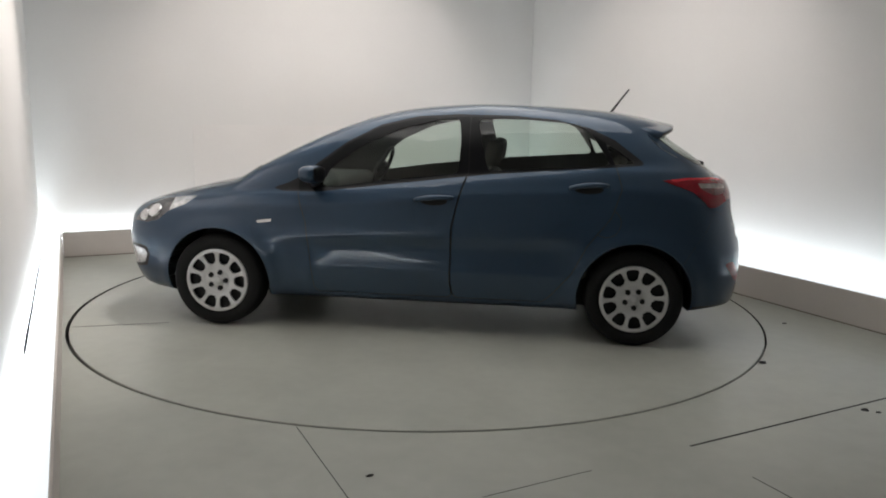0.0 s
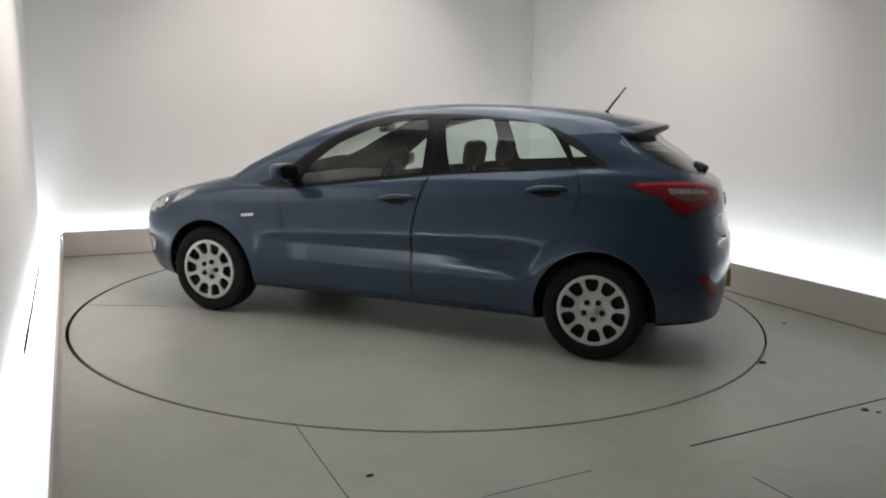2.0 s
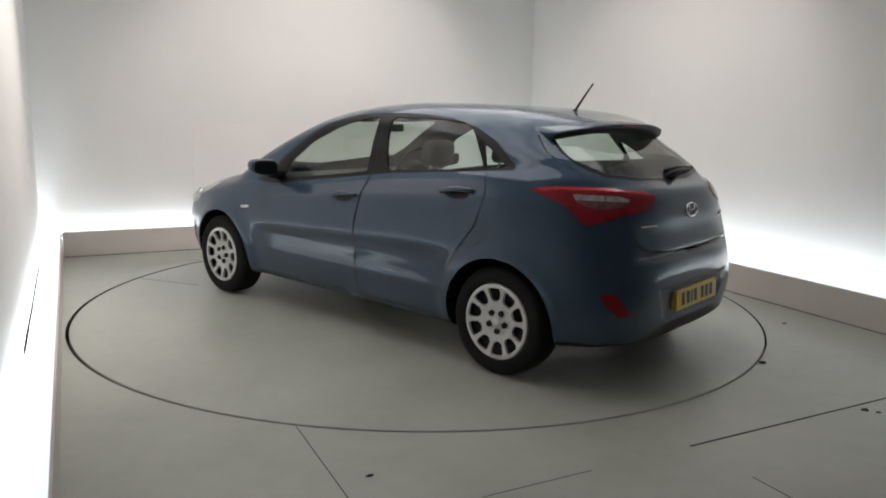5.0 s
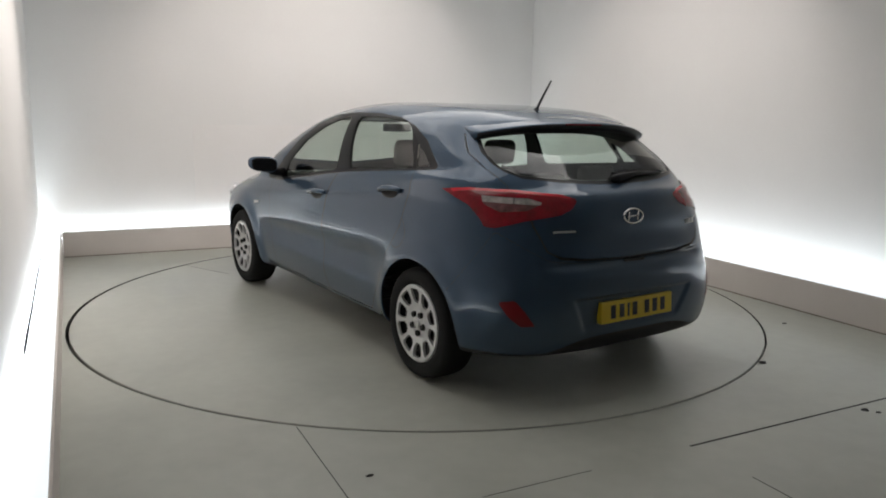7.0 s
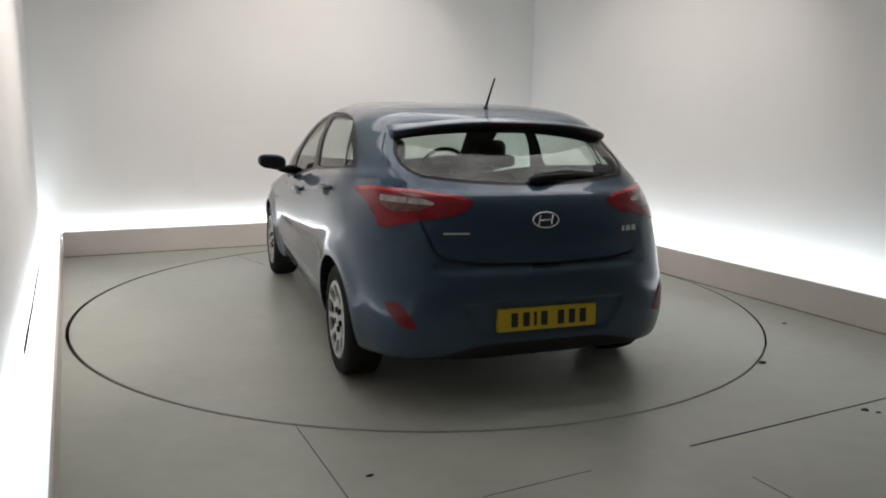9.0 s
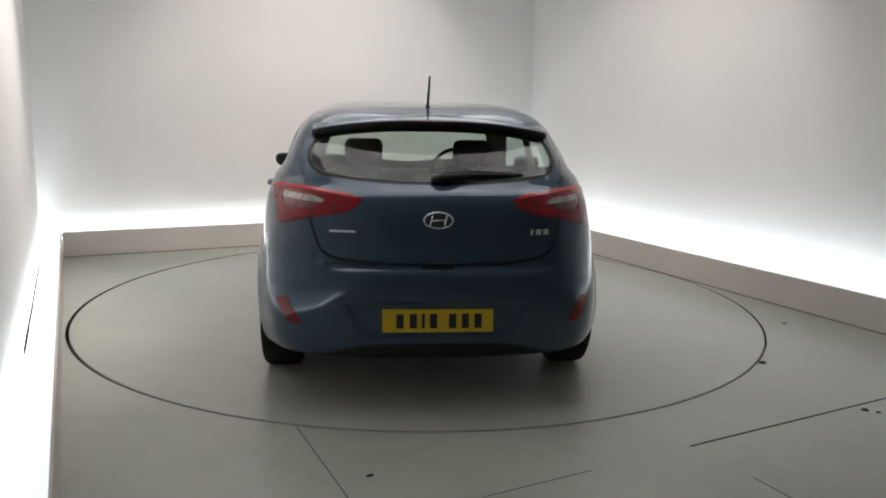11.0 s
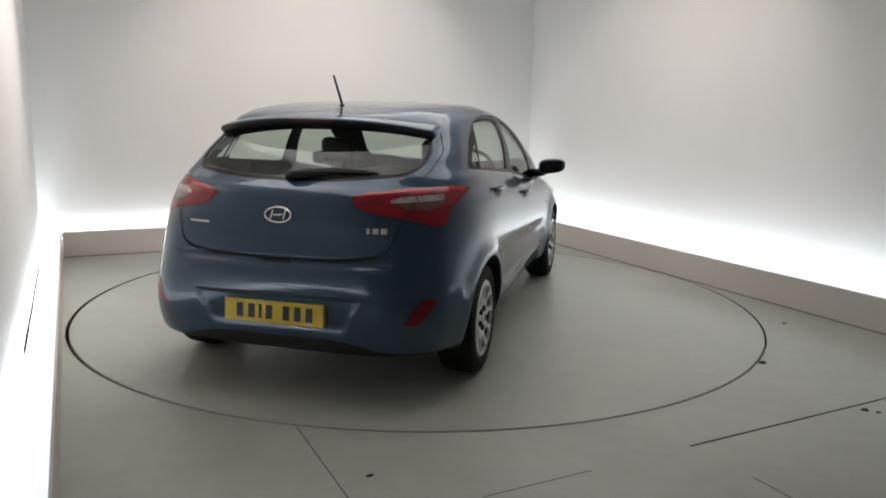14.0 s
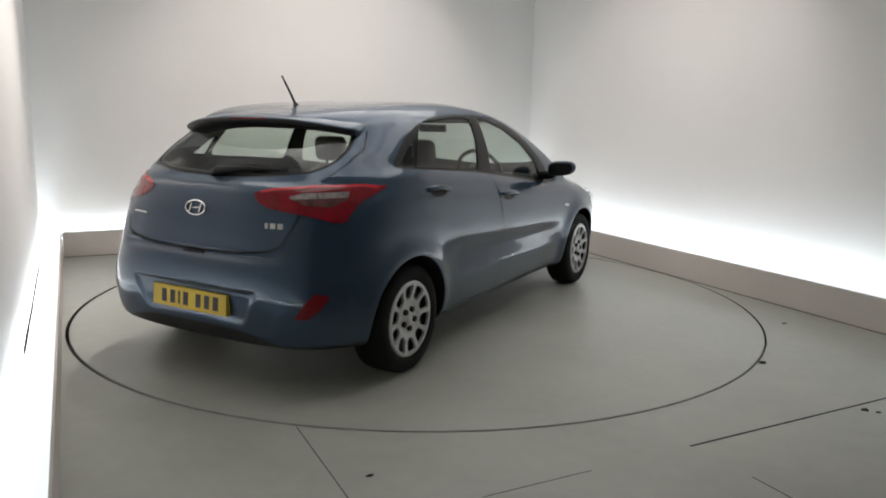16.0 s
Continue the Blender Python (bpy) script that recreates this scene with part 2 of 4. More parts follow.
def build_softbox():
    """A wide cloth softbox under the ceiling, over the turntable: sagging cloth between a frame and cross battens."""
    hx, hy = 1.65, 1.60
    c = bay(-0.20, -0.40, CEIL - 0.16)
    box = tagged(new("softbox"), "wide ceiling softbox of creased warm white cloth", "softbox")
    box.matrix_basis = pose(c.x, c.y, c.z, 0, 0, math.degrees(PHI))
    n = 44
    bm = bmesh.new()
    rows = []
    for i in range(n + 1):
        row = []
        for j in range(n + 1):
            u, v = 2 * i / n - 1, 2 * j / n - 1
            sag = 0.055 * (1 - u * u) * (1 - v * v)
            crease = 0.012 * math.sin(7 * u + 3.1 * v) * math.sin(5.3 * v - 2 * u) + 0.006 * math.sin(19 * u - 11 * v)
            row.append(bm.verts.new((u * hx, v * hy, -sag + crease * (1 - u ** 8) * (1 - v ** 8))))
        rows.append(row)
    for i in range(n):
        for j in range(n):
            bm.faces.new((rows[i][j], rows[i][j + 1], rows[i + 1][j + 1], rows[i + 1][j]))
    part("cloth", bm, M_SOFTBOX, box, "glowing creased cloth", smooth=True)
    for x0, x1, y0, y1 in ((-hx - 0.04, -hx, -hy - 0.04, hy + 0.04), (hx, hx + 0.04, -hy - 0.04, hy + 0.04), (-hx, hx, -hy - 0.04, -hy), (-hx, hx, hy, hy + 0.04)):
        part("frame_rail", box_bm((x0, y0, -0.03), (x1, y1, 0.15), 0.006), M_WHITE, box)
    part("back_panel", box_bm((-hx, -hy, 0.09), (hx, hy, 0.11)), M_WHITE, box)


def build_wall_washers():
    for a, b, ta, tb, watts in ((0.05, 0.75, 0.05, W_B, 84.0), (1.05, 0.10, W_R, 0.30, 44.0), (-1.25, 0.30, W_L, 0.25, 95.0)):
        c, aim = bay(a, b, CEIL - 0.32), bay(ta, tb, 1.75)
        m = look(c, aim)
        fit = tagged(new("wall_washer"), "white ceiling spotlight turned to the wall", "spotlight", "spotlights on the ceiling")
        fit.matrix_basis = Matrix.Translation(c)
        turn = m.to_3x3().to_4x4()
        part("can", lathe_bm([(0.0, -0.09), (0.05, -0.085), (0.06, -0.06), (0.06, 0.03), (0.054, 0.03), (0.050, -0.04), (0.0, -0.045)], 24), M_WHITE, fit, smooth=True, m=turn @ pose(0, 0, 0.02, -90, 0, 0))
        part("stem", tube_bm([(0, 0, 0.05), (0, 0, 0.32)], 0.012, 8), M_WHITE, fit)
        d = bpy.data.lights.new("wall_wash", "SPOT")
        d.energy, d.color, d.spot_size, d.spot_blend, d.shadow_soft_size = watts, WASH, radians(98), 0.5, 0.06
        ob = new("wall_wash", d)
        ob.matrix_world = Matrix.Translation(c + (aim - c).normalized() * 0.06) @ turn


def ring_sector(r0, r1, z0, z1, steps=192):
    bm = bmesh.new()
    rows = []
    for i in range(steps):
        a = 2 * math.pi * i / steps
        c, s = math.cos(a), math.sin(a)
        rows.append([bm.verts.new((r * c, r * s, z)) for r, z in ((r0, z0), (r0, z1), (r1, z1), (r1, z0))])
    for i in range(steps):
        a, b = rows[i], rows[(i + 1) % steps]
        for k in range(4):
            bm.faces.new((a[k], a[(k + 1) % 4], b[(k + 1) % 4], b[k]))
    bmesh.ops.recalc_face_normals(bm, faces=bm.faces[:])
    return bm


def build_turntable():
    tt = tagged(new("turntable"), "round grey painted steel turntable set flush in the floor", "turntable")
    part("deck", lathe_bm([(0, 0.0), (2.420, 0.0), (2.424, -0.004), (2.424, -0.05), (0, -0.05)], 192), M_DISC, tt, m=pose(0, 0, 0, 90, 0, 0))
    part("seam", box_bm((1.80, 0.35, -0.002), (2.38, 0.354, 0.0015)), M_STEEL, tt, "dark joint between deck plates", m=pose(0, 0, 0, 0, 0, 22))
    return tt


build_plinths()
build_softbox()
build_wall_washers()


def build_floor_details():
    """Joints of the floor boards, and dark specks and chips on the floor."""
    for a0, a1, b0, b1, label in ((-1.5215, -1.5185, -5.5, -1.93, "thin dark joint across the floor"), (-0.0215, -0.0185, -5.5, -3.12, "thin dark joint across the floor"),
                                  (-1.07, -0.57, -2.8115, -2.8095, "short faint joint in the floor"), (-0.04, 2.43, -2.815, -2.805, "long thin dark joint in the floor")):
        thing("floor_joint", bay_box(a0, a1, b0, b1, -0.004, 0.0012), M_GAP, label, "floor joint", "structure")
    for x, y, r in ((2.53, -0.60, 0.016), (1.99, -1.44, 0.026), (2.18, -2.14, 0.022), (-0.19, -2.84, 0.014), (2.23, -2.17, 0.012)):
        bm = bmesh.new()
        k = 9
        ring = [bm.verts.new((r * (0.7 + 0.5 * random.random()) * math.cos(2 * math.pi * i / k) * 1.3, r * (0.6 + 0.5 * random.random()) * math.sin(2 * math.pi * i / k), 0.0)) for i in range(k)]
        top = bm.verts.new((0, 0, 0.006))
        for i in range(k):
            bm.faces.new((ring[i], ring[(i + 1) % k], top))
        thing("floor_chip", bm, M_GAP, "small dark chip lying on the grey floor", "debris", m=pose(x, y, 0.0015, 0, 0, 40), group="chips on the floor")
    for a0, a1, b0, b1, z0, z1, label in ((-1.225, 0.50, 2.852, 2.862, 0.45, 1.245, "pale rectangular access panel set on the back wall"),):
        thing("wall_panel", bay_box(a0, a1, b0, b1, z0, z1, 0.002), M_PANELWALL, label, "wall panel", "structure")
    thing("strip_edge", bay_box(PL_L - 0.144, PL_L - 0.135, -1.10, 1.5, PL_H - 0.02, PL_H + 0.014), M_GAP, "thin dark strip along the top of the plinth", "trim", "structure")


build_floor_details()
turntable = build_turntable()


# ---- the car's outer form: half width over side view, x forwards, z up ----
def pchip(points):
    """A smooth curve through (x, y) pairs that doesn't overshoot."""
    xs, ys = np.array(sorted(points), float).T
    h, d = np.diff(xs), np.diff(ys) / np.diff(xs)
    m = np.zeros(len(xs))
    w1, w2 = 2 * h[1:] + h[:-1], h[1:] + 2 * h[:-1]
    ok = d[:-1] * d[1:] > 0
    with np.errstate(all="ignore"):
        m[1:-1] = np.where(ok, (w1 + w2) / (w1 / d[:-1] + w2 / d[1:]), 0)
    m[0], m[-1] = d[0], d[-1]

    def f(x):
        x = np.clip(np.asarray(x, float), xs[0], xs[-1])
        i = np.clip(np.searchsorted(xs, x) - 1, 0, len(h) - 1)
        t = (x - xs[i]) / h[i]
        return ((2 * t ** 3 - 3 * t ** 2 + 1) * ys[i] + (t ** 3 - 2 * t ** 2 + t) * h[i] * m[i]
                + (3 * t ** 2 - 2 * t ** 3) * ys[i + 1] + (t ** 3 - t ** 2) * h[i] * m[i + 1])
    return f


ROOF = pchip([(2.3, 0.60), (2.2, 0.63), (2.1, 0.71), (1.95, 0.778), (1.75, 0.838), (1.5, 0.90), (1.28, 0.957), (1.1, 1.06), (0.925, 1.15),
              (0.75, 1.232), (0.54, 1.320), (0.33, 1.385), (0.12, 1.427), (-0.08, 1.449), (-0.37, 1.463), (-0.65, 1.460), (-0.89, 1.450),
              (-1.2, 1.426), (-1.4, 1.393), (-1.6, 1.345), (-1.8, 1.30)])
TAIL = pchip([(0.10, -1.90), (0.18, -1.95), (0.25, -2.0), (0.38, -2.028), (0.5, -2.042), (0.575, -2.044), (0.635, -2.035), (0.70, -2.020), (0.76, -2.005),
              (0.82, -1.994), (0.90, -1.980), (0.97, -1.958), (1.0, -1.942), (1.02, -1.920), (1.04, -1.880), (1.06, -1.845), (1.17, -1.70), (1.29, -1.54), (1.36, -1.52), (1.5, -1.52)])
NOSE = pchip([(0.10, 1.86), (0.17, 1.95), (0.25, 2.04), (0.4, 2.085), (0.55, 2.095), (0.65, 2.085), (0.8, 2.07), (1.5, 2.07)])
WIDTH = pchip([(0.10, 0.73), (0.18, 0.795), (0.23, 0.832), (0.30, 0.860), (0.38, 0.880), (0.425, 0.886), (0.445, 0.883), (0.50, 0.879), (0.56, 0.877), (0.595, 0.884),
               (0.632, 0.897), (0.66, 0.898), (0.70, 0.896), (0.80, 0.886), (0.875, 0.877), (0.888, 0.873), (0.915, 0.861), (0.95, 0.846), (0.98, 0.828), (1.0, 0.811), (1.04, 0.794), (1.38, 0.672), (1.5, 0.63)])
PLAIN = pchip([(0.10, 0.73), (0.18, 0.800), (0.23, 0.840), (0.30, 0.868), (0.40, 0.886), (0.55, 0.897), (0.62, 0.899), (0.70, 0.896), (0.80, 0.886), (0.875, 0.877), (0.888, 0.873), (0.915, 0.861),
               (0.95, 0.846), (0.98, 0.828), (1.0, 0.811), (1.04, 0.794), (1.38, 0.672), (1.5, 0.63)])
BELT = pchip([(2.2, 0.72), (1.6, 0.84), (1.1, 0.885), (0.84, 0.90), (0.28, 0.955), (-0.35, 1.03), (-0.78, 1.065), (-1.31, 1.10), (-1.6, 1.09), (-2.1, 1.07)])
FLOORZ = pchip([(2.2, 0.18), (1.7, 0.16), (0.9, 0.165), (-0.95, 0.165), (-1.6, 0.20), (-2.1, 0.255)])
KNEE = pchip([(2.2, 0.45), (1.4, 0.55), (1.1, 0.72), (0.7, 0.92), (0.3, 0.98), (-2.1, 0.98)])
TAILN = pchip([(0.1, 5.0), (0.35, 4.8), (0.55, 4.1), (0.63, 3.8), (0.80, 3.6), (1.0, 3.15), (1.5, 3.0)])
HUB_F, HUB_R, HUB_Z, ARCH = 1.325, -1.325, 0.298, 0.352


def ease(t):
    t = np.clip(t, 0, 1)
    return t * t * (3 - 2 * t)


def tail_relief(x, y, z):
    """How far the tail is pressed in (or bulges): the shut line over the bumper, the hollow tailgate, the bay of the plate."""
    w = ease((-1.70 - x) / 0.15)
    mid = ease((0.60 - np.abs(y)) / 0.14)
    d = 0.022 * np.exp(-((z - 0.685) / 0.017) ** 2) * mid
    d = d + 0.012 * np.exp(-((z - 0.80) / 0.06) ** 2) * mid - 0.004 * np.exp(-((z - 0.625) / 0.03) ** 2) * mid
    d = d + 0.011 * ease((0.528 - z) / 0.018) * ease((z - 0.33) / 0.06) * ease((0.44 + (z - 0.52) * 0.5 - np.abs(y)) / 0.03)
    return d * w


def half_width(x, z):
    x, z = np.broadcast_arrays(np.asarray(x, float), np.asarray(z, float))
    belt = BELT(x)
    zn = np.where(z < 0.45, z, np.where(z < belt, 0.45 + (z - 0.45) * 0.55 / (belt - 0.45), z - belt + 1.0))
    k = np.clip(np.minimum((1.0 - x) / 0.55, (x + 1.05) / 0.30), 0, 1)
    k = k * k * (3 - 2 * k)
    y = PLAIN(zn) * (1 - k) + WIDTH(zn) * k
    for hx in (HUB_F, HUB_R):
        r = np.hypot(x - hx, z - HUB_Z)
        y = y + (0.026 if hx > 0 else 0.019) * np.exp(-((r - ARCH) / 0.065) ** 2) * (z > 0.2)
    y = y + 0.028 * ease((z - belt + 0.02) / 0.22) * ease((x + 1.25) / 0.5)
    top, knee = ROOF(x), KNEE(x)
    u = np.clip((z - knee) / np.maximum(top - knee, 1e-3), 0, None)
    m = 5.5 + 0.8 * ease((x + 0.9) / 0.6)
    y = np.where(u < 1, y * (1 - np.minimum(u, 1) ** m) ** (1 / m), -1)
    v = np.clip((0.30 - z) / (0.30 - FLOORZ(x)), 0, None)
    y = np.where((v < 1) & (y > 0), y * (1 - np.minimum(v, 1) ** 6) ** (1 / 6), -1)
    xs, crisp = -0.95, ease((z - 1.02) / 0.12)
    n = TAILN(z) + 2.2 * crisp
    t = np.clip((xs - x) / (xs - TAIL(z)), 0, None)
    y = np.where((t < 1) & (y > 0), y * (1 - 0.15 * crisp * np.minimum(t, 1) ** 2) * (1 - np.minimum(t, 1) ** n) ** (1 / n), -1)
    xs, n = 0.95, 5.0
    t = np.clip((x - xs) / (NOSE(z) - xs), 0, None)
    y = np.where((t < 1) & (y > 0), y * (1 - np.minimum(t, 1) ** n) ** (1 / n), -1)
    return y


def first_hit(o, d, far, steps=160):
    """How far along the rays o + k d the form's skin lies, from inside outwards or from outside inwards."""
    inside = lambda k: half_width(o[:, 0] + k * d[:, 0], o[:, 2] + k * d[:, 2]) - np.abs(o[:, 1] + k * d[:, 1])
    s0 = inside(np.zeros(len(o))) > 0
    lo, hi, found = np.zeros(len(o)), np.full(len(o), float(far)), np.zeros(len(o), bool)
    for i in range(1, steps + 1):
        k = far * i / steps
        s = (inside(np.full(len(o), k)) > 0) != s0
        new_ = s & ~found
        lo[new_], hi[new_] = far * (i - 1) / steps, k
        found |= s
    for _ in range(22):
        mid = (lo + hi) / 2
        s = (inside(mid) > 0) != s0
        hi, lo = np.where(s, mid, hi), np.where(s, lo, mid)
    return np.where(found, hi, np.nan)


# ---- the car ----
def skin_grid(rings=356, around=380):
    """A closed net of points on the car's form: rows from tail to nose, columns round it."""
    A, B = np.array([-1.35, 0, 0.44]), np.array([1.25, 0, 0.44])
    n_cap = 100 if rings > 250 else 54
    n_mid = rings - 2 * n_cap
    phi = (np.arange(around) + 0.5) / around * 2 * np.pi
    ring_o, ring_d = [], []
    for i in range(n_cap):
        al = (i + 0.35) / n_cap * np.pi / 2
        ring_o.append(A), ring_d.append((-np.cos(al), np.sin(al)))
    for i in range(n_mid):
        ring_o.append(A + (B - A) * i / (n_mid - 1)), ring_d.append((0, 1))
    for i in range(n_cap):
        al = (n_cap - i - 0.65) / n_cap * np.pi / 2
        ring_o.append(B), ring_d.append((np.cos(al), np.sin(al)))
    o = np.repeat(np.array(ring_o), around, 0)
    rd = np.array(ring_d)
    d = np.stack([np.repeat(rd[:, 0], around), np.outer(rd[:, 1], np.sin(phi)).ravel(), np.outer(rd[:, 1], np.cos(phi)).ravel()], 1)
    k = first_hit(o, d, 1.6, 1)
    pts = o + d * k[:, None]
    pts[:, 0] += tail_relief(pts[:, 0], pts[:, 1], pts[:, 2])
    r, a = np.meshgrid(np.arange(len(ring_o) - 1), np.arange(around), indexing="ij")
    a2 = (a + 1) % around
    quads = np.stack([r * around + a, (r + 1) * around + a, (r + 1) * around + a2, r * around + a2], -1).reshape(-1, 4)
    n = len(ring_o)
    faces = [tuple(q) for q in quads.tolist()]
    faces.append(tuple(range(around)))
    faces.append(tuple(range(n * around - 1, (n - 1) * around - 1, -1)))
    return [tuple(p) for p in pts.tolist()], faces


def poly_field(u, v, outline, closed=True):
    """Signed distance of the points (u, v) from an outline: below nought inside."""
    pts = np.array(outline, float)
    nxt = np.roll(pts, -1, 0) if closed else pts[1:]
    best, inside = np.full(len(u), 9.0), np.zeros(len(u), bool)
    for (x0, y0), (x1, y1) in zip(pts, nxt):
        dx, dy = x1 - x0, y1 - y0
        t = np.clip(((u - x0) * dx + (v - y0) * dy) / max(dx * dx + dy * dy, 1e-12), 0, 1)
        best = np.minimum(best, np.hypot(u - x0 - t * dx, v - y0 - t * dy))
        if closed and y0 != y1:
            inside ^= ((y0 > v) != (y1 > v)) & (u < dx * (v - y0) / dy + x0)
    return np.where(inside, -best, best)


def rounded(outline, turns=3, tips=()):
    """Softens an outline by cutting its corners; keeps the corners named in tips sharper."""
    pts = [tuple(p) for p in outline]
    sharp = {pts[i] for i in tips}
    for _ in range(turns):
        out = []
        for p, q in zip(pts, pts[1:] + pts[:1]):
            a, b = (0.0 if p in sharp else 0.25), (1.0 if q in sharp else 0.75)
            for k in (a, b):
                out.append((p[0] + (q[0] - p[0]) * k, p[1] + (q[1] - p[1]) * k))
        pts = list(dict.fromkeys(out))
    return pts


class Skin:
    """The car's skin, cut piece by piece along fields."""

    def __init__(self, v, faces):
        self.v, self.rest = v, faces

    def arrays(self):
        return np.array(self.v).T

    def cut(self, faces, f, edges=None):
        """Splits faces where the field f is nought: those below it, and the rest."""
        f = f.tolist()
        made, low, high = {}, [], []
        for face in faces:
            s = [f[i] < 0 for i in face]
            if all(s):
                low.append(face)
                continue
            if not any(s):
                high.append(face)
                continue
            parts = ([], [])
            zero = []
            k = len(face)
            for n in range(k):
                i, j = face[n], face[(n + 1) % k]
                parts[0 if s[n] else 1].append(i)
                if s[n] != s[(n + 1) % k]:
                    key = (i, j) if i < j else (j, i)
                    if key not in made:
                        t = f[i] / (f[i] - f[j])
                        p, q = self.v[i], self.v[j]
                        made[key] = len(self.v)
                        self.v.append((p[0] + (q[0] - p[0]) * t, p[1] + (q[1] - p[1]) * t, p[2] + (q[2] - p[2]) * t))
                    parts[0].append(made[key])
                    parts[1].append(made[key])
                    zero.append(made[key])
            if len(parts[0]) > 2:
                low.append(tuple(parts[0]))
            if len(parts[1]) > 2:
                high.append(tuple(parts[1]))
            if edges is not None and len(zero) == 2:
                edges.append(tuple(zero))
        return low, high

    def mesh(self, name, faces, mat, lift=0.0, smooth=True):
        used = sorted({i for f in faces for i in f})
        at = {i: n for n, i in enumerate(used)}
        me = bpy.data.meshes.new(name)
        me.from_pydata([self.v[i] for i in used], [], [tuple(at[i] for i in f) for f in faces])
        if lift:
            me.update()
            co = np.empty(len(used) * 3)
            me.vertices.foreach_get("co", co)
            no = np.empty(len(used) * 3)
            me.vertex_normals.foreach_get("vector", no)
            me.vertices.foreach_set("co", co + no * lift)
        me.materials.append(mat)
        me.polygons.foreach_set("use_smooth", [smooth] * len(me.polygons))
        me.update()
        return me

    def piece(self, name, faces, mat, parent, label="", lift=0.0):
        ob = new(name, self.mesh(name, faces, mat, lift))
        ob.parent = parent
        if label:
            tagged(ob, label)
        return ob


def normal_at(x, z, side=1):
    e = 0.004
    y = half_width
    n = Vector((-(y(x + e, z) - y(x - e, z)) / (2 * e), 1.0, -(y(x, z + e) - y(x, z - e)) / (2 * e))).normalized()
    return Vector((n.x, n.y * side, n.z))


def on_side(x, z, side=1, out=0.0):
    p = Vector((x, float(half_width(x, z)) * side, z))
    return p + normal_at(x, z, side) * out


def on_tail(y, z, out=0.0):
    """The place on the tail at the given y and height."""
    o = np.array([[-1.0, y, z]])
    k = float(first_hit(o, np.array([[-1.0, 0, 0]]), 1.4, 1)[0])
    return Vector((-1.0 - k - out + float(tail_relief(-1.0 - k, y, z)), y, z))


# outlines in side view (x, z)
DLO = [(0.97, 0.905), (0.86, 0.945), (0.78, 0.985), (0.701, 1.054), (0.503, 1.202), (0.285, 1.318), (0.049, 1.376), (-0.219, 1.392), (-0.569, 1.388), (-0.824, 1.367),
       (-1.02, 1.322), (-1.173, 1.253), (-1.345, 1.125), (-1.345, 1.107), (-1.15, 1.090), (-0.831, 1.066), (-0.404, 1.030), (0.206, 0.952), (0.66, 0.892), (0.90, 0.888)]
WIN_F = [(0.655, 0.925), (0.588, 1.041), (0.386, 1.192), (0.147, 1.298), (-0.092, 1.355), (-0.195, 1.364), (-0.222, 1.340), (-0.235, 1.221), (-0.224, 1.045), (-0.20, 1.028), (0.214, 0.977), (0.60, 0.920)]
WIN_R = [(-0.335, 1.345), (-0.352, 1.367), (-0.638, 1.365), (-0.915, 1.347), (-1.00, 1.310), (-1.04, 1.27), (-1.145, 1.115), (-1.12, 1.100), (-0.42, 1.050), (-0.402, 1.065)]
WIN_Q = [(-1.105, 1.235), (-1.192, 1.190), (-1.293, 1.118), (-1.175, 1.108), (-1.160, 1.112)]
DOOR_F = [(0.80, 0.965), (0.80, 0.885), (0.735, 0.70), (0.715, 0.50), (0.69, 0.27), (0.66, 0.245), (-0.18, 0.245), (-0.205, 0.27), (-0.19, 0.36), (-0.196, 0.704), (-0.24, 0.90), (-0.29, 1.05), (-0.285, 1.38), (0.05, 1.365), (0.29, 1.305), (0.5, 1.19), (0.70, 1.04)]
DOOR_R = [(-0.285, 1.38), (-0.29, 1.05), (-0.24, 0.90), (-0.196, 0.704), (-0.19, 0.36), (-0.205, 0.27), (-0.23, 0.245), (-0.77, 0.245), (-0.82, 0.29), (-0.945, 0.445), (-1.03, 0.62), (-1.166, 0.795), (-1.221, 0.969), (-1.185, 1.09), (-1.12, 1.235), (-1.0, 1.312), (-0.82, 1.356), (-0.55, 1.378)]
HEADLIGHT = [(1.95, 0.655), (1.90, 0.715), (1.847, 0.758), (1.752, 0.802), (1.60, 0.825), (1.485, 0.836), (1.552, 0.784), (1.662, 0.738), (1.736, 0.677), (1.82, 0.655)]
FOG = [(2.1, 0.505), (1.88, 0.500), (1.838, 0.49), (1.815, 0.44), (1.85, 0.36), (1.95, 0.34), (2.1, 0.34)]
# outlines on the tail: u runs out and forwards round the corner
LIGHT = [(0.315, 0.992), (0.435, 1.014), (0.734, 1.033), (1.051, 1.037), (1.262, 1.022), (1.16, 0.990), (1.04, 0.955), (0.955, 0.898), (0.92, 0.862), (0.845, 0.860), (0.645, 0.896), (0.42, 0.922), (0.345, 0.95)]
LIGHT_CLEAR = [(0.53, 0.978), (0.64, 0.998), (0.96, 1.005), (0.945, 0.968), (0.82, 0.932), (0.64, 0.942)]
LIGHT_BAR = [(0.36, 0.992), (0.45, 1.005), (0.734, 1.022), (1.04, 1.024), (1.18, 1.012), (1.20, 1.04), (0.9, 1.06), (0.4, 1.05)]
REFLECTOR = [(0.550, 0.412), (0.640, 0.408), (0.72, 0.452), (0.80, 0.520), (0.685, 0.532), (0.61, 0.475)]
HATCH = [(0, 0.688), (0.10, 0.690), (0.333, 0.699), (0.482, 0.716), (0.548, 0.752), (0.597, 0.87), (0.612, 0.95), (0.632, 1.055), (0.665, 1.13), (0.675, 1.20), (0.63, 1.29), (0.60, 1.36), (0, 1.36)]
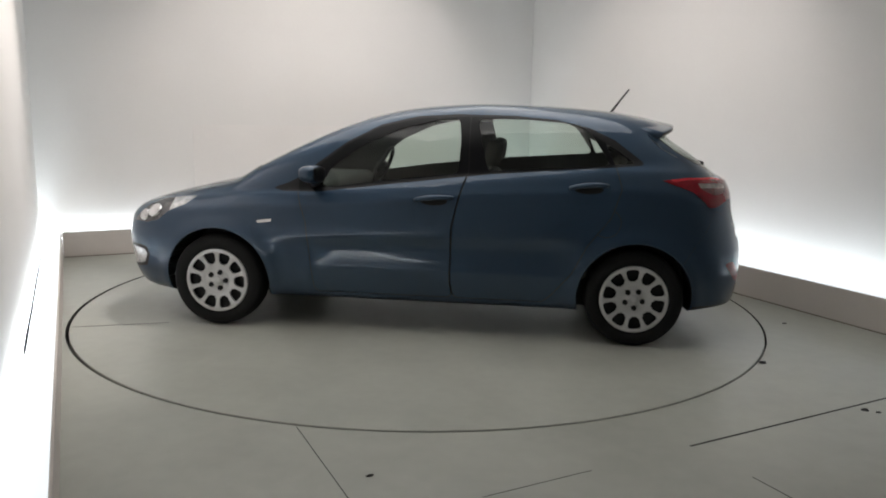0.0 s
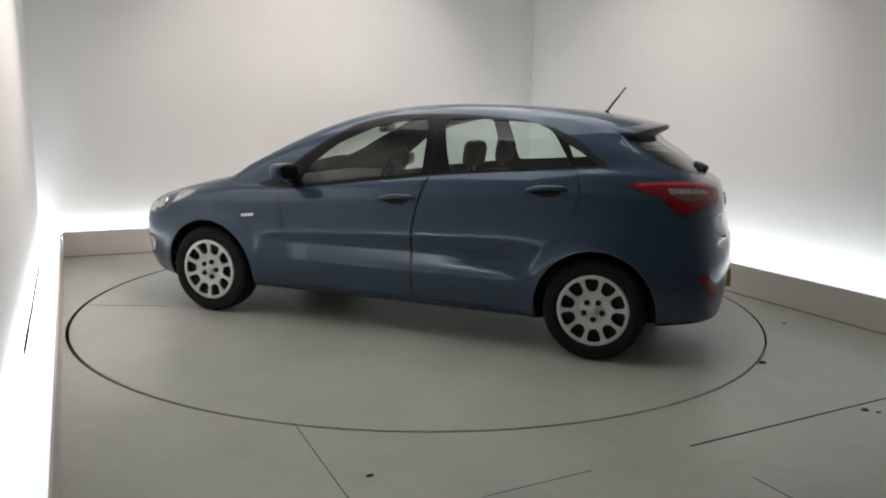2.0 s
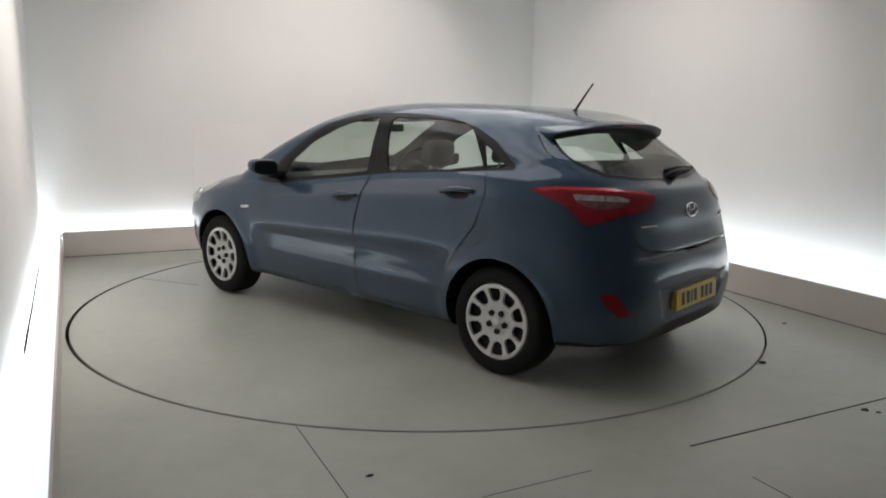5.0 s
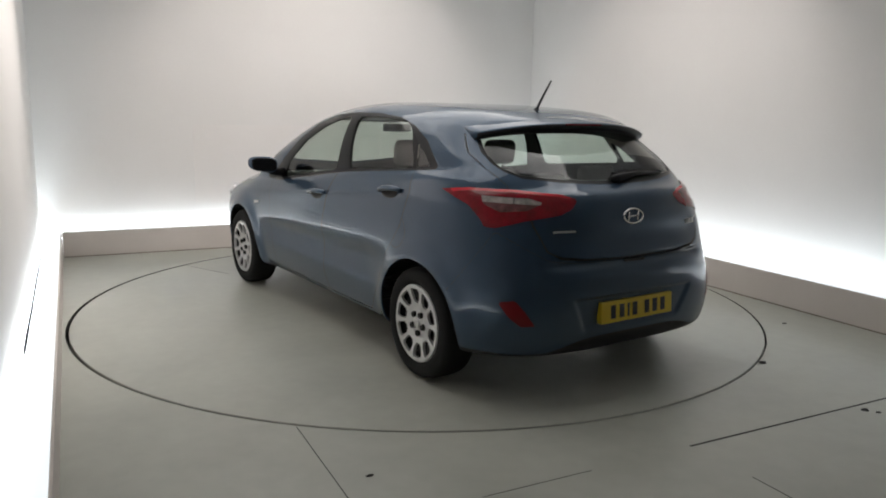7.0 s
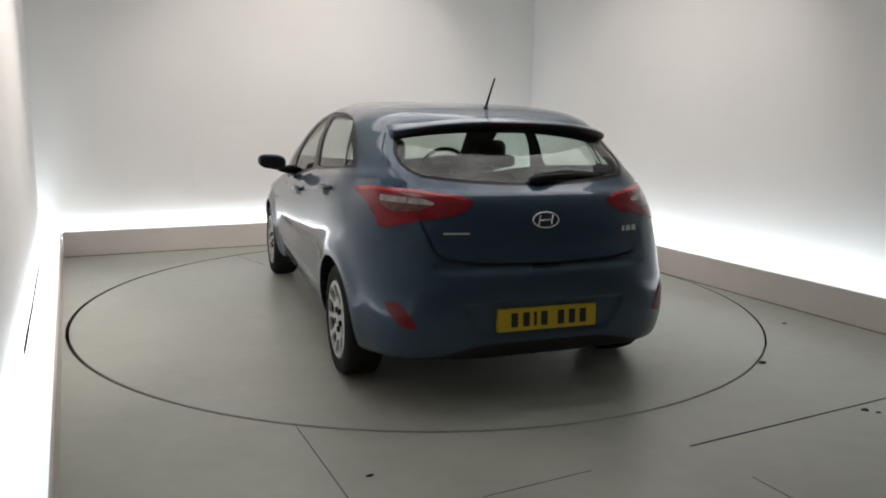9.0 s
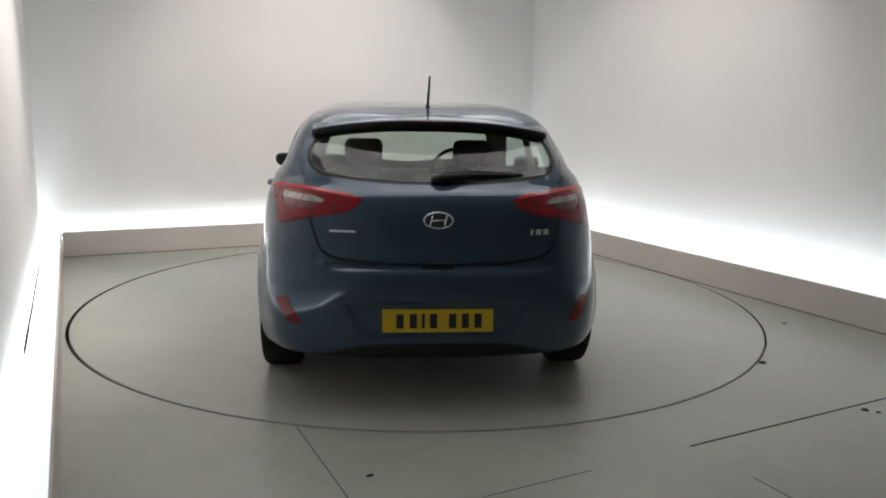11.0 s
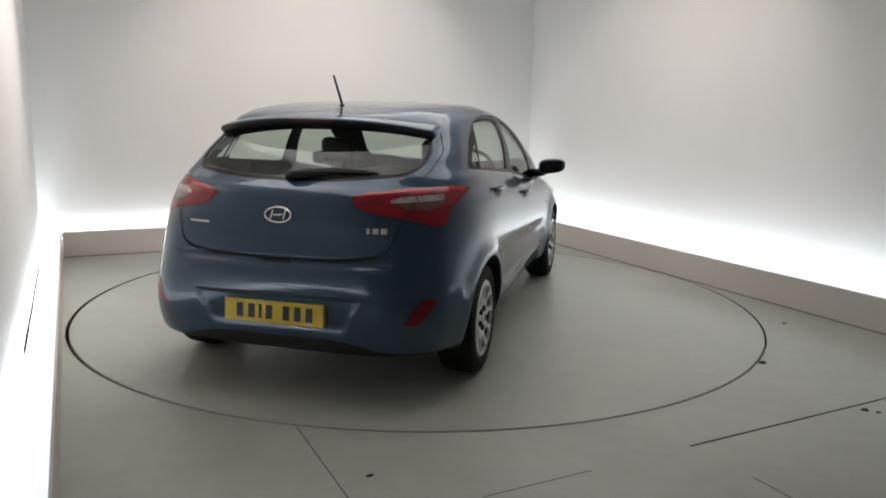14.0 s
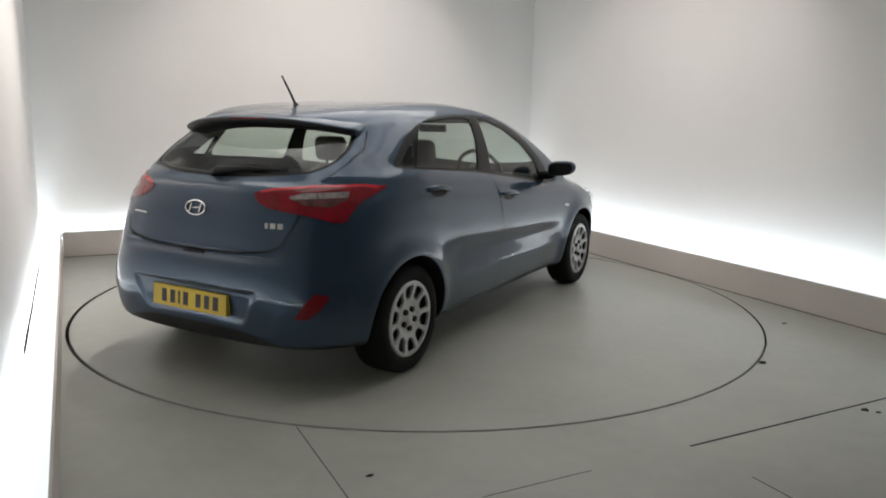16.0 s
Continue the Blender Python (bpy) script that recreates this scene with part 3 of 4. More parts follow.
REAR_WIN = [(0, 1.052), (0.20, 1.056), (0.36, 1.066), (0.55, 1.086), (0.605, 1.115), (0.628, 1.15), (0.632, 1.20), (0.60, 1.27), (0.575, 1.315), (0, 1.335)]
BUMPER = [(-0.2, 0.684), (0.30, 0.692), (0.47, 0.712), (0.62, 0.765), (0.845, 0.845), (1.0, 0.70), (1.20, 0.52), (1.34, 0.10), (-0.2, 0.10)]
SCREEN = [(0.47, 0), (0.45, 0.30), (0.40, 0.50), (0.42, 0.555), (0.62, 0.62), (0.95, 0.70), (1.08, 0.70), (1.18, 0.45), (1.24, 0)]
HOOD = [(1.22, 0), (1.17, 0.45), (1.08, 0.73), (1.30, 0.745), (1.70, 0.68), (1.98, 0.50), (2.06, 0)]


def mirrored(outline):
    """Adds the other half of an outline whose first number is the distance from the middle."""
    return outline + [(-a, b) for a, b in outline[::-1] if a > 1e-6]


def build_skin(car):
    k = Skin(*skin_grid())
    rest = k.rest
    # wheel arches, with their liners
    for hx in (HUB_F, HUB_R):
        for s in (-1, 1):
            x, y, z = k.arrays()
            f = np.where(y * s > 0.55, np.hypot(x - hx, z - HUB_Z) - ARCH, 1.0)
            edges = []
            _, rest = k.cut(rest, f, edges)
            bm = bmesh.new()
            made = {}
            ok = lambda i: abs(math.hypot(k.v[i][0] - hx, k.v[i][2] - HUB_Z) - ARCH) < 0.004
            for a, b in edges:
                if not (ok(a) and ok(b)):
                    continue
                q = []
                for i, deep in ((a, 0), (b, 0), (b, 1), (a, 1)):
                    if (i, deep) not in made:
                        p = k.v[i]
                        made[i, deep] = bm.verts.new((p[0], p[1] - s * 0.002, p[2]) if not deep else (p[0], 0.53 * s, p[2]))
                    q.append(made[i, deep])
                bm.faces.new(q)
            back = lathe_bm([(0, 0.53 * s), (ARCH, 0.53 * s)], 40)
            for f_ in back.faces:
                bm.faces.new([bm.verts.new((v.co.x + hx, v.co.y, max(v.co.z + HUB_Z, 0.17))) for v in f_.verts])
            back.free()
            part("arch_liner", bm, M_BLACK, car, "matt black wheel arch liner", smooth=True)
            # rolled lip of the arch
            lip = []
            for n in range(49):
                a = radians(-22 + 224 * n / 48)
                px, pz = hx + ARCH * math.cos(a), HUB_Z + ARCH * math.sin(a)
                if pz > 0.2:
                    lip.append((px, float(half_width(px, pz)) * s - 0.004 * s, pz))
            part("arch_lip", tube_bm(lip, 0.006, 6), M_PAINT, car, smooth=True)
    # side glass, frames and doors
    x, y, z = k.arrays()
    for s in (-1, 1):
        x, y, z = k.arrays()
        front_on = lambda fld: np.where(y * s > 0.40, fld, 1.0)
        dlo, rest = k.cut(rest, front_on(poly_field(x, z, DLO)))
        doors = []
        for name, outline, win in (("front_door", DOOR_F, WIN_F), ("rear_door", DOOR_R, WIN_R)):
            x, y, z = k.arrays()
            fld = np.where(y * s > 0.40, poly_field(x, z, outline), 1.0)
            inner, rest = k.cut(rest, fld)
            x, y, z = k.arrays()
            fld = poly_field(x, z, outline) + 0.0055
            panel, gap = k.cut(inner, fld)
            door = k.piece(name, panel, M_PAINT, car, "blue metallic door panel")
            x, y, z = k.arrays()
            pane, dlo = k.cut(dlo, np.where(y * s > 0.3, poly_field(x, z, win), 1.0))
            k.piece("window", pane, M_GLASS, door, "lightly tinted door window", -0.006).visible_shadow = False
            x, y, z = k.arrays()
            frame_, dlo = k.cut(dlo, np.where(y * s > 0.3, poly_field(x, z, outline) + 0.003, 1.0))
            k.piece("window_frame", frame_, M_GLOSSBLACK, door, "satin black window frame")
            doors.append(door)
        x, y, z = k.arrays()
        pane, dlo = k.cut(dlo, np.where(y * s > 0.3, poly_field(x, z, WIN_Q), 1.0))
        k.piece("quarter_window", pane, M_GLASS, car, "small triangular quarter window", -0.006).visible_shadow = False
        for name, near in (("window_surround", [f for f in dlo if k.v[f[0]][0] < -0.7]), ("pillar_strip", [f for f in dlo if -0.7 <= k.v[f[0]][0] < 0.2]),
                           ("mirror_triangle", [f for f in dlo if k.v[f[0]][0] >= 0.2])):
            if near:
                k.piece(name, near, M_BLACK, car, "black trim beside the door glass")
        handles(doors, s)
    # windscreen and bonnet
    x, y, z = k.arrays()
    pane, rest = k.cut(rest, np.where((z > 0.85) & (x > 0.2), poly_field(np.abs(y), x, [(b, a) for a, b in SCREEN] + [(-b, a) for a, b in SCREEN[::-1]]), 1.0))
    k.piece("windscreen", pane, M_GLASS, car, "large raked windscreen", -0.006).visible_shadow = False
    x, y, z = k.arrays()
    fld = np.where((z > 0.66) & (x > 0.9), poly_field(np.abs(y), x, [(b, a) for a, b in HOOD] + [(-b, a) for a, b in HOOD[::-1]]), 1.0)
    inner, rest = k.cut(rest, fld)
    x, y, z = k.arrays()
    panel, _ = k.cut(inner, poly_field(np.abs(y), x, [(b, a) for a, b in HOOD] + [(-b, a) for a, b in HOOD[::-1]]) + 0.006)
    k.piece("bonnet", panel, M_PAINT, car)
    # headlights
    for s in (-1, 1):
        x, y, z = k.arrays()
        lens, rest = k.cut(rest, np.where(y * s > 0.35, poly_field(x, z, HEADLIGHT), 1.0))
        x, y, z = k.arrays()
        wing, lens = k.cut(lens, np.where(y * s > 0.35, x - 1.66, 1.0))
        lamp = k.piece("headlight", lens, M_LAMPDARK, car, "swept-back clear headlight")
        k.piece("side_lens", wing, M_HEADLAMP, lamp, "bright clear rear corner of the headlight")
        for cx, cz, r in ((1.775, 0.735, 0.044), (1.855, 0.700, 0.034)):
            bm = lathe_bm([(0.0, 0.0), (r * 0.6, 0.002), (r, 0.010), (r * 1.15, 0.004), (r * 1.15, -0.01)], 20)
            p = on_side(cx, cz, s, 0.0)
            part("projector", bm, M_CHROME, lamp, smooth=True, m=Matrix.Translation(p) @ normal_at(cx, cz, s).to_track_quat("Y", "Z").to_matrix().to_4x4())
        x, y, z = k.arrays()
        fog, rest = k.cut(rest, np.where((y * s > 0.45) & (x > 1.7), poly_field(x, z, FOG), 1.0))
        x, y, z = k.arrays()
        bez, fog = k.cut(fog, poly_field(x, z, FOG) + 0.022)
        k.piece("fog_light", bez, M_HEADLAMP, car, "upright fog lamp in a bright bezel")
        k.piece("fog_bezel", fog, M_BLACK, car, "black bezel round the fog lamp")
    # tail lights
    for s in (-1, 1):
        x, y, z = k.arrays()
        u = y * s + x + 1.9
        lens, rest = k.cut(rest, np.where((x < -1.3) & (y * s > 0.2), poly_field(u, z, LIGHT), 1.0))
        x, y, z = k.arrays()
        u = y * s + x + 1.9
        clear, red = k.cut(lens, poly_field(u, z, LIGHT_CLEAR))
        x, y, z = k.arrays()
        u = y * s + x + 1.9
        bar, red = k.cut(red, poly_field(u, z, LIGHT_BAR))
        lamp = k.piece("tail_light", red, M_RED, car, "red wrap-round tail light", 0.004)
        k.piece("light_bar", bar, M_REDBAR, lamp, "brighter red bar along the top of the lamp", 0.005)
        x, y, z = k.arrays()
        u = y * s + x + 1.9
        upper, lower = k.cut(clear, 0.968 + 0.022 * (u - 0.5) - z)
        x, y, z = k.arrays()
        u = y * s + x + 1.9
        inner, outer = k.cut(upper, u - 0.73)
        k.piece("clear_lens", inner, M_CLEAR, lamp, "clear reversing lens", 0.002)
        x, y, z = k.arrays()
        u = y * s + x + 1.9
        _, outer = k.cut(outer, u - 0.738)
        k.piece("clear_lens", outer, M_CLEAR, lamp, "clear indicator lens", 0.002)
        k.piece("smoky_lens", lower, M_SMOKE, lamp, "smoky strip under the clear lens", 0.001)
        x, y, z = k.arrays()
        u = y * s + x + 1.9
        refl, rest = k.cut(rest, np.where((x < -1.3) & (y * s > 0.2), poly_field(u, z, REFLECTOR), 1.0))
        k.piece("reflector", refl, M_REDDARK, car, "red reflector let into the rear bumper", 0.003)
    # tailgate with its window
    x, y, z = k.arrays()
    pane, rest = k.cut(rest, np.where(x < -1.2, poly_field(y, z, mirrored(REAR_WIN)), 1.0))
    x, y, z = k.arrays()
    glass_, frit = k.cut(pane, poly_field(y, z, mirrored(REAR_WIN)) + 0.014)
    x, y, z = k.arrays()
    inner, rest = k.cut(rest, np.where(x < -1.2, poly_field(y, z, mirrored(HATCH)), 1.0))
    x, y, z = k.arrays()
    panel, _ = k.cut(inner, np.where(z < 1.3, poly_field(y, z, mirrored(HATCH)) + np.where(z < 0.74, 0.013, np.where(z < 0.95, 0.008, 0.004)), -1.0))
    gate = k.piece("tailgate", panel, M_PAINT, car, "blue metallic tailgate")
    k.piece("rear_window", glass_, M_GLASS, gate, "wide tinted rear window", -0.004).visible_shadow = False
    k.piece("window_border", frit, M_GLOSSBLACK, gate, "black printed border of the rear window")
    # rear bumper
    x, y, z = k.arrays()
    fld = np.where(x < -1.2, poly_field(np.abs(y) + x + 1.9, z, BUMPER), 1.0)
    inner, rest = k.cut(rest, fld)
    x, y, z = k.arrays()
    panel, _ = k.cut(inner, poly_field(np.abs(y) + x + 1.9, z, BUMPER) + 0.0022)
    x, y, z = k.arrays()
    panel, valance = k.cut(panel, 0.262 + 0.055 * np.exp(-(y / 0.47) ** 6) - z)
    k.piece("rear_bumper", panel, M_PAINT, car, "blue metallic rear bumper")
    k.piece("bumper_valance", valance, M_BLACK, car, "black lower edge of the rear bumper")
    # fuel flap
    x, y, z = k.arrays()
    r = np.where(y > 0.4, np.hypot(x + 1.135, (z - 0.765)), 9.0)
    disc, rest = k.cut(rest, r - 0.088)
    x, y, z = k.arrays()
    disc, _ = k.cut(disc, np.hypot(x + 1.135, z - 0.765) - 0.084)
    k.piece("fuel_flap", disc, M_PAINT, car, "round body-coloured fuel flap")
    x, y, z = k.arrays()
    sill, rest = k.cut(rest, np.where((np.abs(x) < 1.2), z - 0.205, 1.0))
    k.piece("underbody", sill, M_BLACK, car, "black underside and sill edge")
    k.piece("body", rest, M_PAINT, car, "blue metallic body shell")
    return k


def inner_shell(car):
    """Linings inside the skin: pale above, dark below."""
    v, faces = skin_grid(200, 160)
    me = bpy.data.meshes.new("probe")
    me.from_pydata(v, [], faces)
    me.update()
    no = np.empty(len(v) * 3)
    me.vertex_normals.foreach_get("vector", no)
    bpy.data.meshes.remove(me)
    P = np.array(v)
    N = no.reshape(-1, 3)
    Q = P - N * 0.018
    k = Skin([tuple(q) for q in Q.tolist()], faces)
    rest = k.rest
    for s in (-1, 1):
        for win in (WIN_F, WIN_R, WIN_Q):
            x, y, z = k.arrays()
            _, rest = k.cut(rest, np.where(y * s > 0.3, poly_field(x, z, win) - 0.004, 1.0))
        for hx in (HUB_F, HUB_R):
            x, y, z = k.arrays()
            _, rest = k.cut(rest, np.where(y * s > 0.5, np.hypot(x - hx, z - HUB_Z) - ARCH - 0.004, 1.0))
    x, y, z = k.arrays()
    _, rest = k.cut(rest, np.where(x < -1.15, poly_field(y, z, mirrored(REAR_WIN)) + 0.018, 1.0))
    x, y, z = k.arrays()
    _, rest = k.cut(rest, np.where((z > 0.82) & (x > 0.2), poly_field(np.abs(y), x, [(b, a) for a, b in SCREEN] + [(-b, a) for a, b in SCREEN[::-1]]) + 0.01, 1.0))
    x, y, z = k.arrays()
    low, high = k.cut(rest, z - 1.34)
    x, y, z = k.arrays()
    dark, pale = k.cut(low, z - 0.06 - BELT(x))
    k.piece("lining", dark, M_TRIM, car, "dark interior lining")
    x, y, z = k.arrays()
    rear, front = k.cut(pale, x + 0.85)
    k.piece("rear_pillar_trim", rear, M_PILLAR, car, "beige rear pillar trim")
    k.piece("pillar_trim", front, M_TRIM, car, "grey front pillar trim")
    k.piece("headliner", high, M_LINER, car, "pale cloth headliner")


def handles(doors, s):
    for door, x0, x1, z0, z1 in ((doors[0], 0.040, -0.205, 0.862, 0.884), (doors[1], -0.905, -1.140, 0.962, 0.982)):
        pts, rad = [], []
        for i in range(11):
            t = i / 10
            out = 0.006 + 0.020 * math.sin(math.pi * t) ** 0.5
            pts.append(on_side(x0 + (x1 - x0) * t, z0 + (z1 - z0) * t + 0.006 * math.sin(math.pi * t), s, out))
            rad.append(0.010 + 0.007 * math.sin(math.pi * t) ** 0.5)
        part("handle", tube_bm(pts, rad, 8), M_PAINT, door, "body-coloured pull handle", smooth=True)
        # flat black oval on the skin: shade of the grip hollow, put in as colour
        bm = bmesh.new()
        c = bm.verts.new(on_side((x0 + x1) / 2, (z0 + z1) / 2 - 0.012, s, 0.0025))
        ring = []
        for i in range(24):
            a = 2 * math.pi * i / 24
            ring.append(bm.verts.new(on_side((x0 + x1) / 2 + 0.085 * math.cos(a), (z0 + z1) / 2 - 0.012 + 0.026 * math.sin(a), s, 0.0025)))
        for i in range(24):
            bm.faces.new((c, ring[i], ring[(i + 1) % 24]))
        bmesh.ops.recalc_face_normals(bm, faces=bm.faces[:])
        part("handle_shade", bm, M_BLACK, door, "flat black oval painted as the shade behind the handle")


# ---- wheels ----
def wheel_meshes():
    tyre = lathe_bm([(0.150, -0.095), (0.205, -0.100), (0.235, -0.103), (0.275, -0.098), (0.293, -0.082), (0.298, -0.05), (0.299, 0.0), (0.298, 0.05), (0.293, 0.080),
                     (0.285, 0.092), (0.272, 0.099), (0.250, 0.103), (0.235, 0.103), (0.218, 0.099), (0.208, 0.090), (0.200, 0.07), (0.15, 0.03)], 72)
    # wheel cover: a dished disc with ten rounded openings
    bm = bmesh.new()
    na, rs = 160, [0.0, 0.02, 0.034, 0.05, 0.066, 0.082, 0.098, 0.110, 0.122, 0.134, 0.146, 0.158, 0.168, 0.177, 0.186, 0.196, 0.205, 0.209]
    prof = pchip([(0, 0.090), (0.03, 0.090), (0.04, 0.082), (0.075, 0.080), (0.10, 0.086), (0.16, 0.094), (0.19, 0.100), (0.205, 0.098), (0.21, 0.088)])
    grid = [[bm.verts.new((r * math.cos(2 * math.pi * i / na), float(prof(r)), r * math.sin(2 * math.pi * i / na))) for i in range(na)] if r else [bm.verts.new((0, float(prof(0)), 0))] for r in rs]
    front = []
    for n in range(len(rs) - 1):
        rm = (rs[n] + rs[n + 1]) / 2
        for i in range(na):
            a = ((i + 0.5) / na * 10) % 1.0
            edge = min(1.0, max(0.0, min(rm - 0.114, 0.186 - rm) / 0.012))
            half = (0.335 + 0.06 * (rm - 0.114) / 0.07) * (0.62 + 0.38 * edge ** 0.5)
            if 0.114 < rm < 0.186 and abs(a - 0.5) < half:
                continue
            q = list(dict.fromkeys([grid[n][i % len(grid[n])], grid[n][(i + 1) % na % len(grid[n])], grid[n + 1][(i + 1) % na], grid[n + 1][i]]))
            front.append(bm.faces.new(q))
    ext = bmesh.ops.extrude_face_region(bm, geom=front)
    for v in [g for g in ext["geom"] if isinstance(g, bmesh.types.BMVert)]:
        v.co.y -= 0.016
    bmesh.ops.recalc_face_normals(bm, faces=bm.faces[:])
    cover = mesh_of(bm, "cover", M_SILVER, False)
    # black backing disc: the darkness behind the cover's openings, put in as colour
    disc = mesh_of(lathe_bm([(0, 0.040), (0.12, 0.045), (0.17, 0.05), (0.205, 0.066), (0.205, 0.03), (0.0, 0.02)], 48), "disc", M_BLACK)
    nut = bmesh.new()
    bmesh.ops.create_cone(nut, cap_ends=True, segments=6, radius1=0.018, radius2=0.0165, depth=0.018, matrix=pose(0, 0, 0, -90, 0, 0))
    return mesh_of(tyre, "tyre", M_RUBBER, True), cover, disc, mesh_of(nut, "nut", M_BLACK)


def build_wheels(car):
    tyre, cover, disc, nut = wheel_meshes()
    cap = mesh_of(lathe_bm([(0, 0.096), (0.020, 0.095), (0.027, 0.091), (0.028, 0.085)], 24), "cap", M_SILVER, True)
    for hx in (HUB_F, HUB_R):
        for s in (1, -1):
            w = new("wheel", tyre)
            w.parent = car
            tagged(w, "black tyre on a silver ten-spoke wheel cover")
            w.matrix_basis = pose(hx, s * (0.810 if hx > 0 else 0.784), HUB_Z + 0.001, 0, 17 if hx > 0 else 5, 0 if s > 0 else 180)
            for name, me in (("wheel_cover", cover), ("shade_backing", disc), ("centre_cap", cap)):
                o = new(name, me)
                o.parent = w
            for i in range(5):
                a = 2 * math.pi * (i - 0.25) / 5
                o = new("nut", nut)
                o.parent = w
                o.matrix_basis = pose(0.054 * math.cos(a), 0.086, 0.054 * math.sin(a))


# ---- fittings on the outside ----
def slab(points, normal, thick, bm=None):
    """A plate with the given corners, raised along normal."""
    bm = bm or bmesh.new()
    lo = [bm.verts.new(p) for p in points]
    hi = [bm.verts.new(Vector(p) + Vector(normal) * thick) for p in points]
    k = len(lo)
    bm.faces.new(hi)
    bm.faces.new(lo[::-1])
    for i in range(k):
        bm.faces.new((lo[i], lo[(i + 1) % k], hi[(i + 1) % k], hi[i]))
    bmesh.ops.recalc_face_normals(bm, faces=bm.faces[:])
    return bm


def build_fittings(car):
    # roof spoiler
    bm = bmesh.new()
    rows = []
    ny = 41
    for i in range(ny):
        y = -0.615 + 1.23 * i / (ny - 1)
        a = abs(y) / 0.615
        ze = 1.357 - 0.055 * a ** 2.4
        xe = -1.598 + 0.130 * a ** 3.2
        xs = -1.30 + 0.02 * a
        zs = ze + 0.042 - 0.012 * a
        row = [(xs, zs - 0.030), (xs, zs - 0.006), ((xs + xe) / 2, (zs + ze) / 2 + 0.008), (xe + 0.02, ze + 0.003), (xe, ze - 0.006), (xe + 0.004, ze - 0.026), (xe + 0.035, ze - 0.042), (-1.42 + 0.1 * a, ze - 0.062)]
        rows.append([bm.verts.new((p[0], y, p[1])) for p in row])
    for a, b in zip(rows, rows[1:]):
        for n in range(7):
            f = bm.faces.new((a[n], b[n], b[n + 1], a[n + 1]))
            f.material_index = 1 if n >= 4 else 0
    for r in (rows[0], rows[-1]):
        bm.faces.new(r)
    bmesh.ops.recalc_face_normals(bm, faces=bm.faces[:])
    spoiler = part("spoiler", bm, [M_PAINT, M_BLACK], car, "body-coloured roof spoiler, black underneath", smooth=True)
    part("brake_light", box_bm((-1.604, -0.13, 1.341), (-1.57, 0.13, 1.352), 0.003), material("dark red plastic", (0.12, 0.006, 0.01), 0.2), spoiler, "dark red high brake light")
    # aerial
    aerial = part("aerial_base", lathe_bm([(0.0, 0.026), (0.010, 0.025), (0.020, 0.012), (0.030, 0.0), (0.0, -0.006)], 20), M_BLACK, car, "black rubber aerial foot", smooth=True, m=pose(-1.205, 0, 1.410, 90, 0, 0))
    part("aerial_rod", tube_bm([(-1.207, 0, 1.43), (-1.255, 0, 1.498), (-1.320, 0, 1.585)], [0.008, 0.0065, 0.005], 8), M_BLACK, car, "thin black roof aerial", smooth=True)
    # rear wiper
    piv = on_tail(0.0, 1.072, 0.006)
    end = on_tail(-0.40, 1.098, 0.012)
    mid = on_tail(-0.20, 1.098, 0.020)
    wiper = part("wiper", tube_bm([piv + Vector((0, 0.02, -0.004)), piv + Vector((-0.012, -0.02, 0.010)), mid, end], [0.022, 0.024, 0.014, 0.006], 8), M_BLACK, car, "black rear wiper arm", smooth=True)
    part("wiper_blade", tube_bm([on_tail(-0.03, 1.100, 0.006), on_tail(-0.2, 1.112, 0.008), on_tail(-0.43, 1.100, 0.006)], 0.008, 6), M_BLACK, wiper)
    # number plate: yellow, its characters as plain bars
    top, low = Vector((-2.047, 0, 0.490)), Vector((-2.055, 0, 0.384))
    n = Vector((-1, 0, 0))
    pts = [top + Vector((0, 0.26, 0)), top + Vector((0, -0.26, 0)), low + Vector((0, -0.26, 0)), low + Vector((0, 0.26, 0))]
    plate = part("number_plate", slab([p + Vector((0.03, 0, 0)) for p in pts], n, 0.03), M_YELLOW, car, "yellow rear number plate with dark bars")
    for y in (0.178, 0.116, 0.069, 0.022, -0.068, -0.128, -0.188):
        w = 0.007 if y == 0.069 else 0.017
        bar = [top + (low - top) * 0.18 + Vector((0, y + w, 0)), top + (low - top) * 0.18 + Vector((0, y - w, 0)), top + (low - top) * 0.82 + Vector((0, y - w, 0)), top + (low - top) * 0.82 + Vector((0, y + w, 0))]
        part("bar", slab(bar, n, 0.002), M_INK, plate)
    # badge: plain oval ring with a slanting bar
    bm = bmesh.new()
    ring = []
    for i in range(40):
        a = 2 * math.pi * i / 40
        ring.append(on_tail(0.068 * math.cos(a), 0.900 + 0.036 * math.sin(a), 0.004))
    tube_bm(ring + ring[:1], 0.0055, 6, bm)
    badge = part("badge", bm, M_CHROME, car, "oval chrome badge on the tailgate", smooth=True)
    part("badge_bar", tube_bm([on_tail(0.040, 0.875, 0.004), on_tail(0.028, 0.922, 0.004)], 0.006, 6), M_CHROME, badge, smooth=True)
    part("badge_bar", tube_bm([on_tail(-0.028, 0.878, 0.004), on_tail(-0.040, 0.925, 0.004)], 0.006, 6), M_CHROME, badge, smooth=True)
    part("badge_bar", tube_bm([on_tail(0.033, 0.898, 0.004), on_tail(-0.033, 0.902, 0.004)], 0.005, 6), M_CHROME, badge, smooth=True)
    for y0, y1, z0, z1 in ((0.505, 0.385, 0.840, 0.849), (-0.442, -0.456, 0.830, 0.856), (-0.470, -0.496, 0.830, 0.856), (-0.508, -0.534, 0.830, 0.856)):
        c = [on_tail(y, z, 0.001) for y, z in ((y0, z1), (y1, z1), (y1, z0), (y0, z0))]
        part("lettering_bar", slab(c, n, 0.004), M_SILVER, car, "small chrome lettering, drawn as a bar")
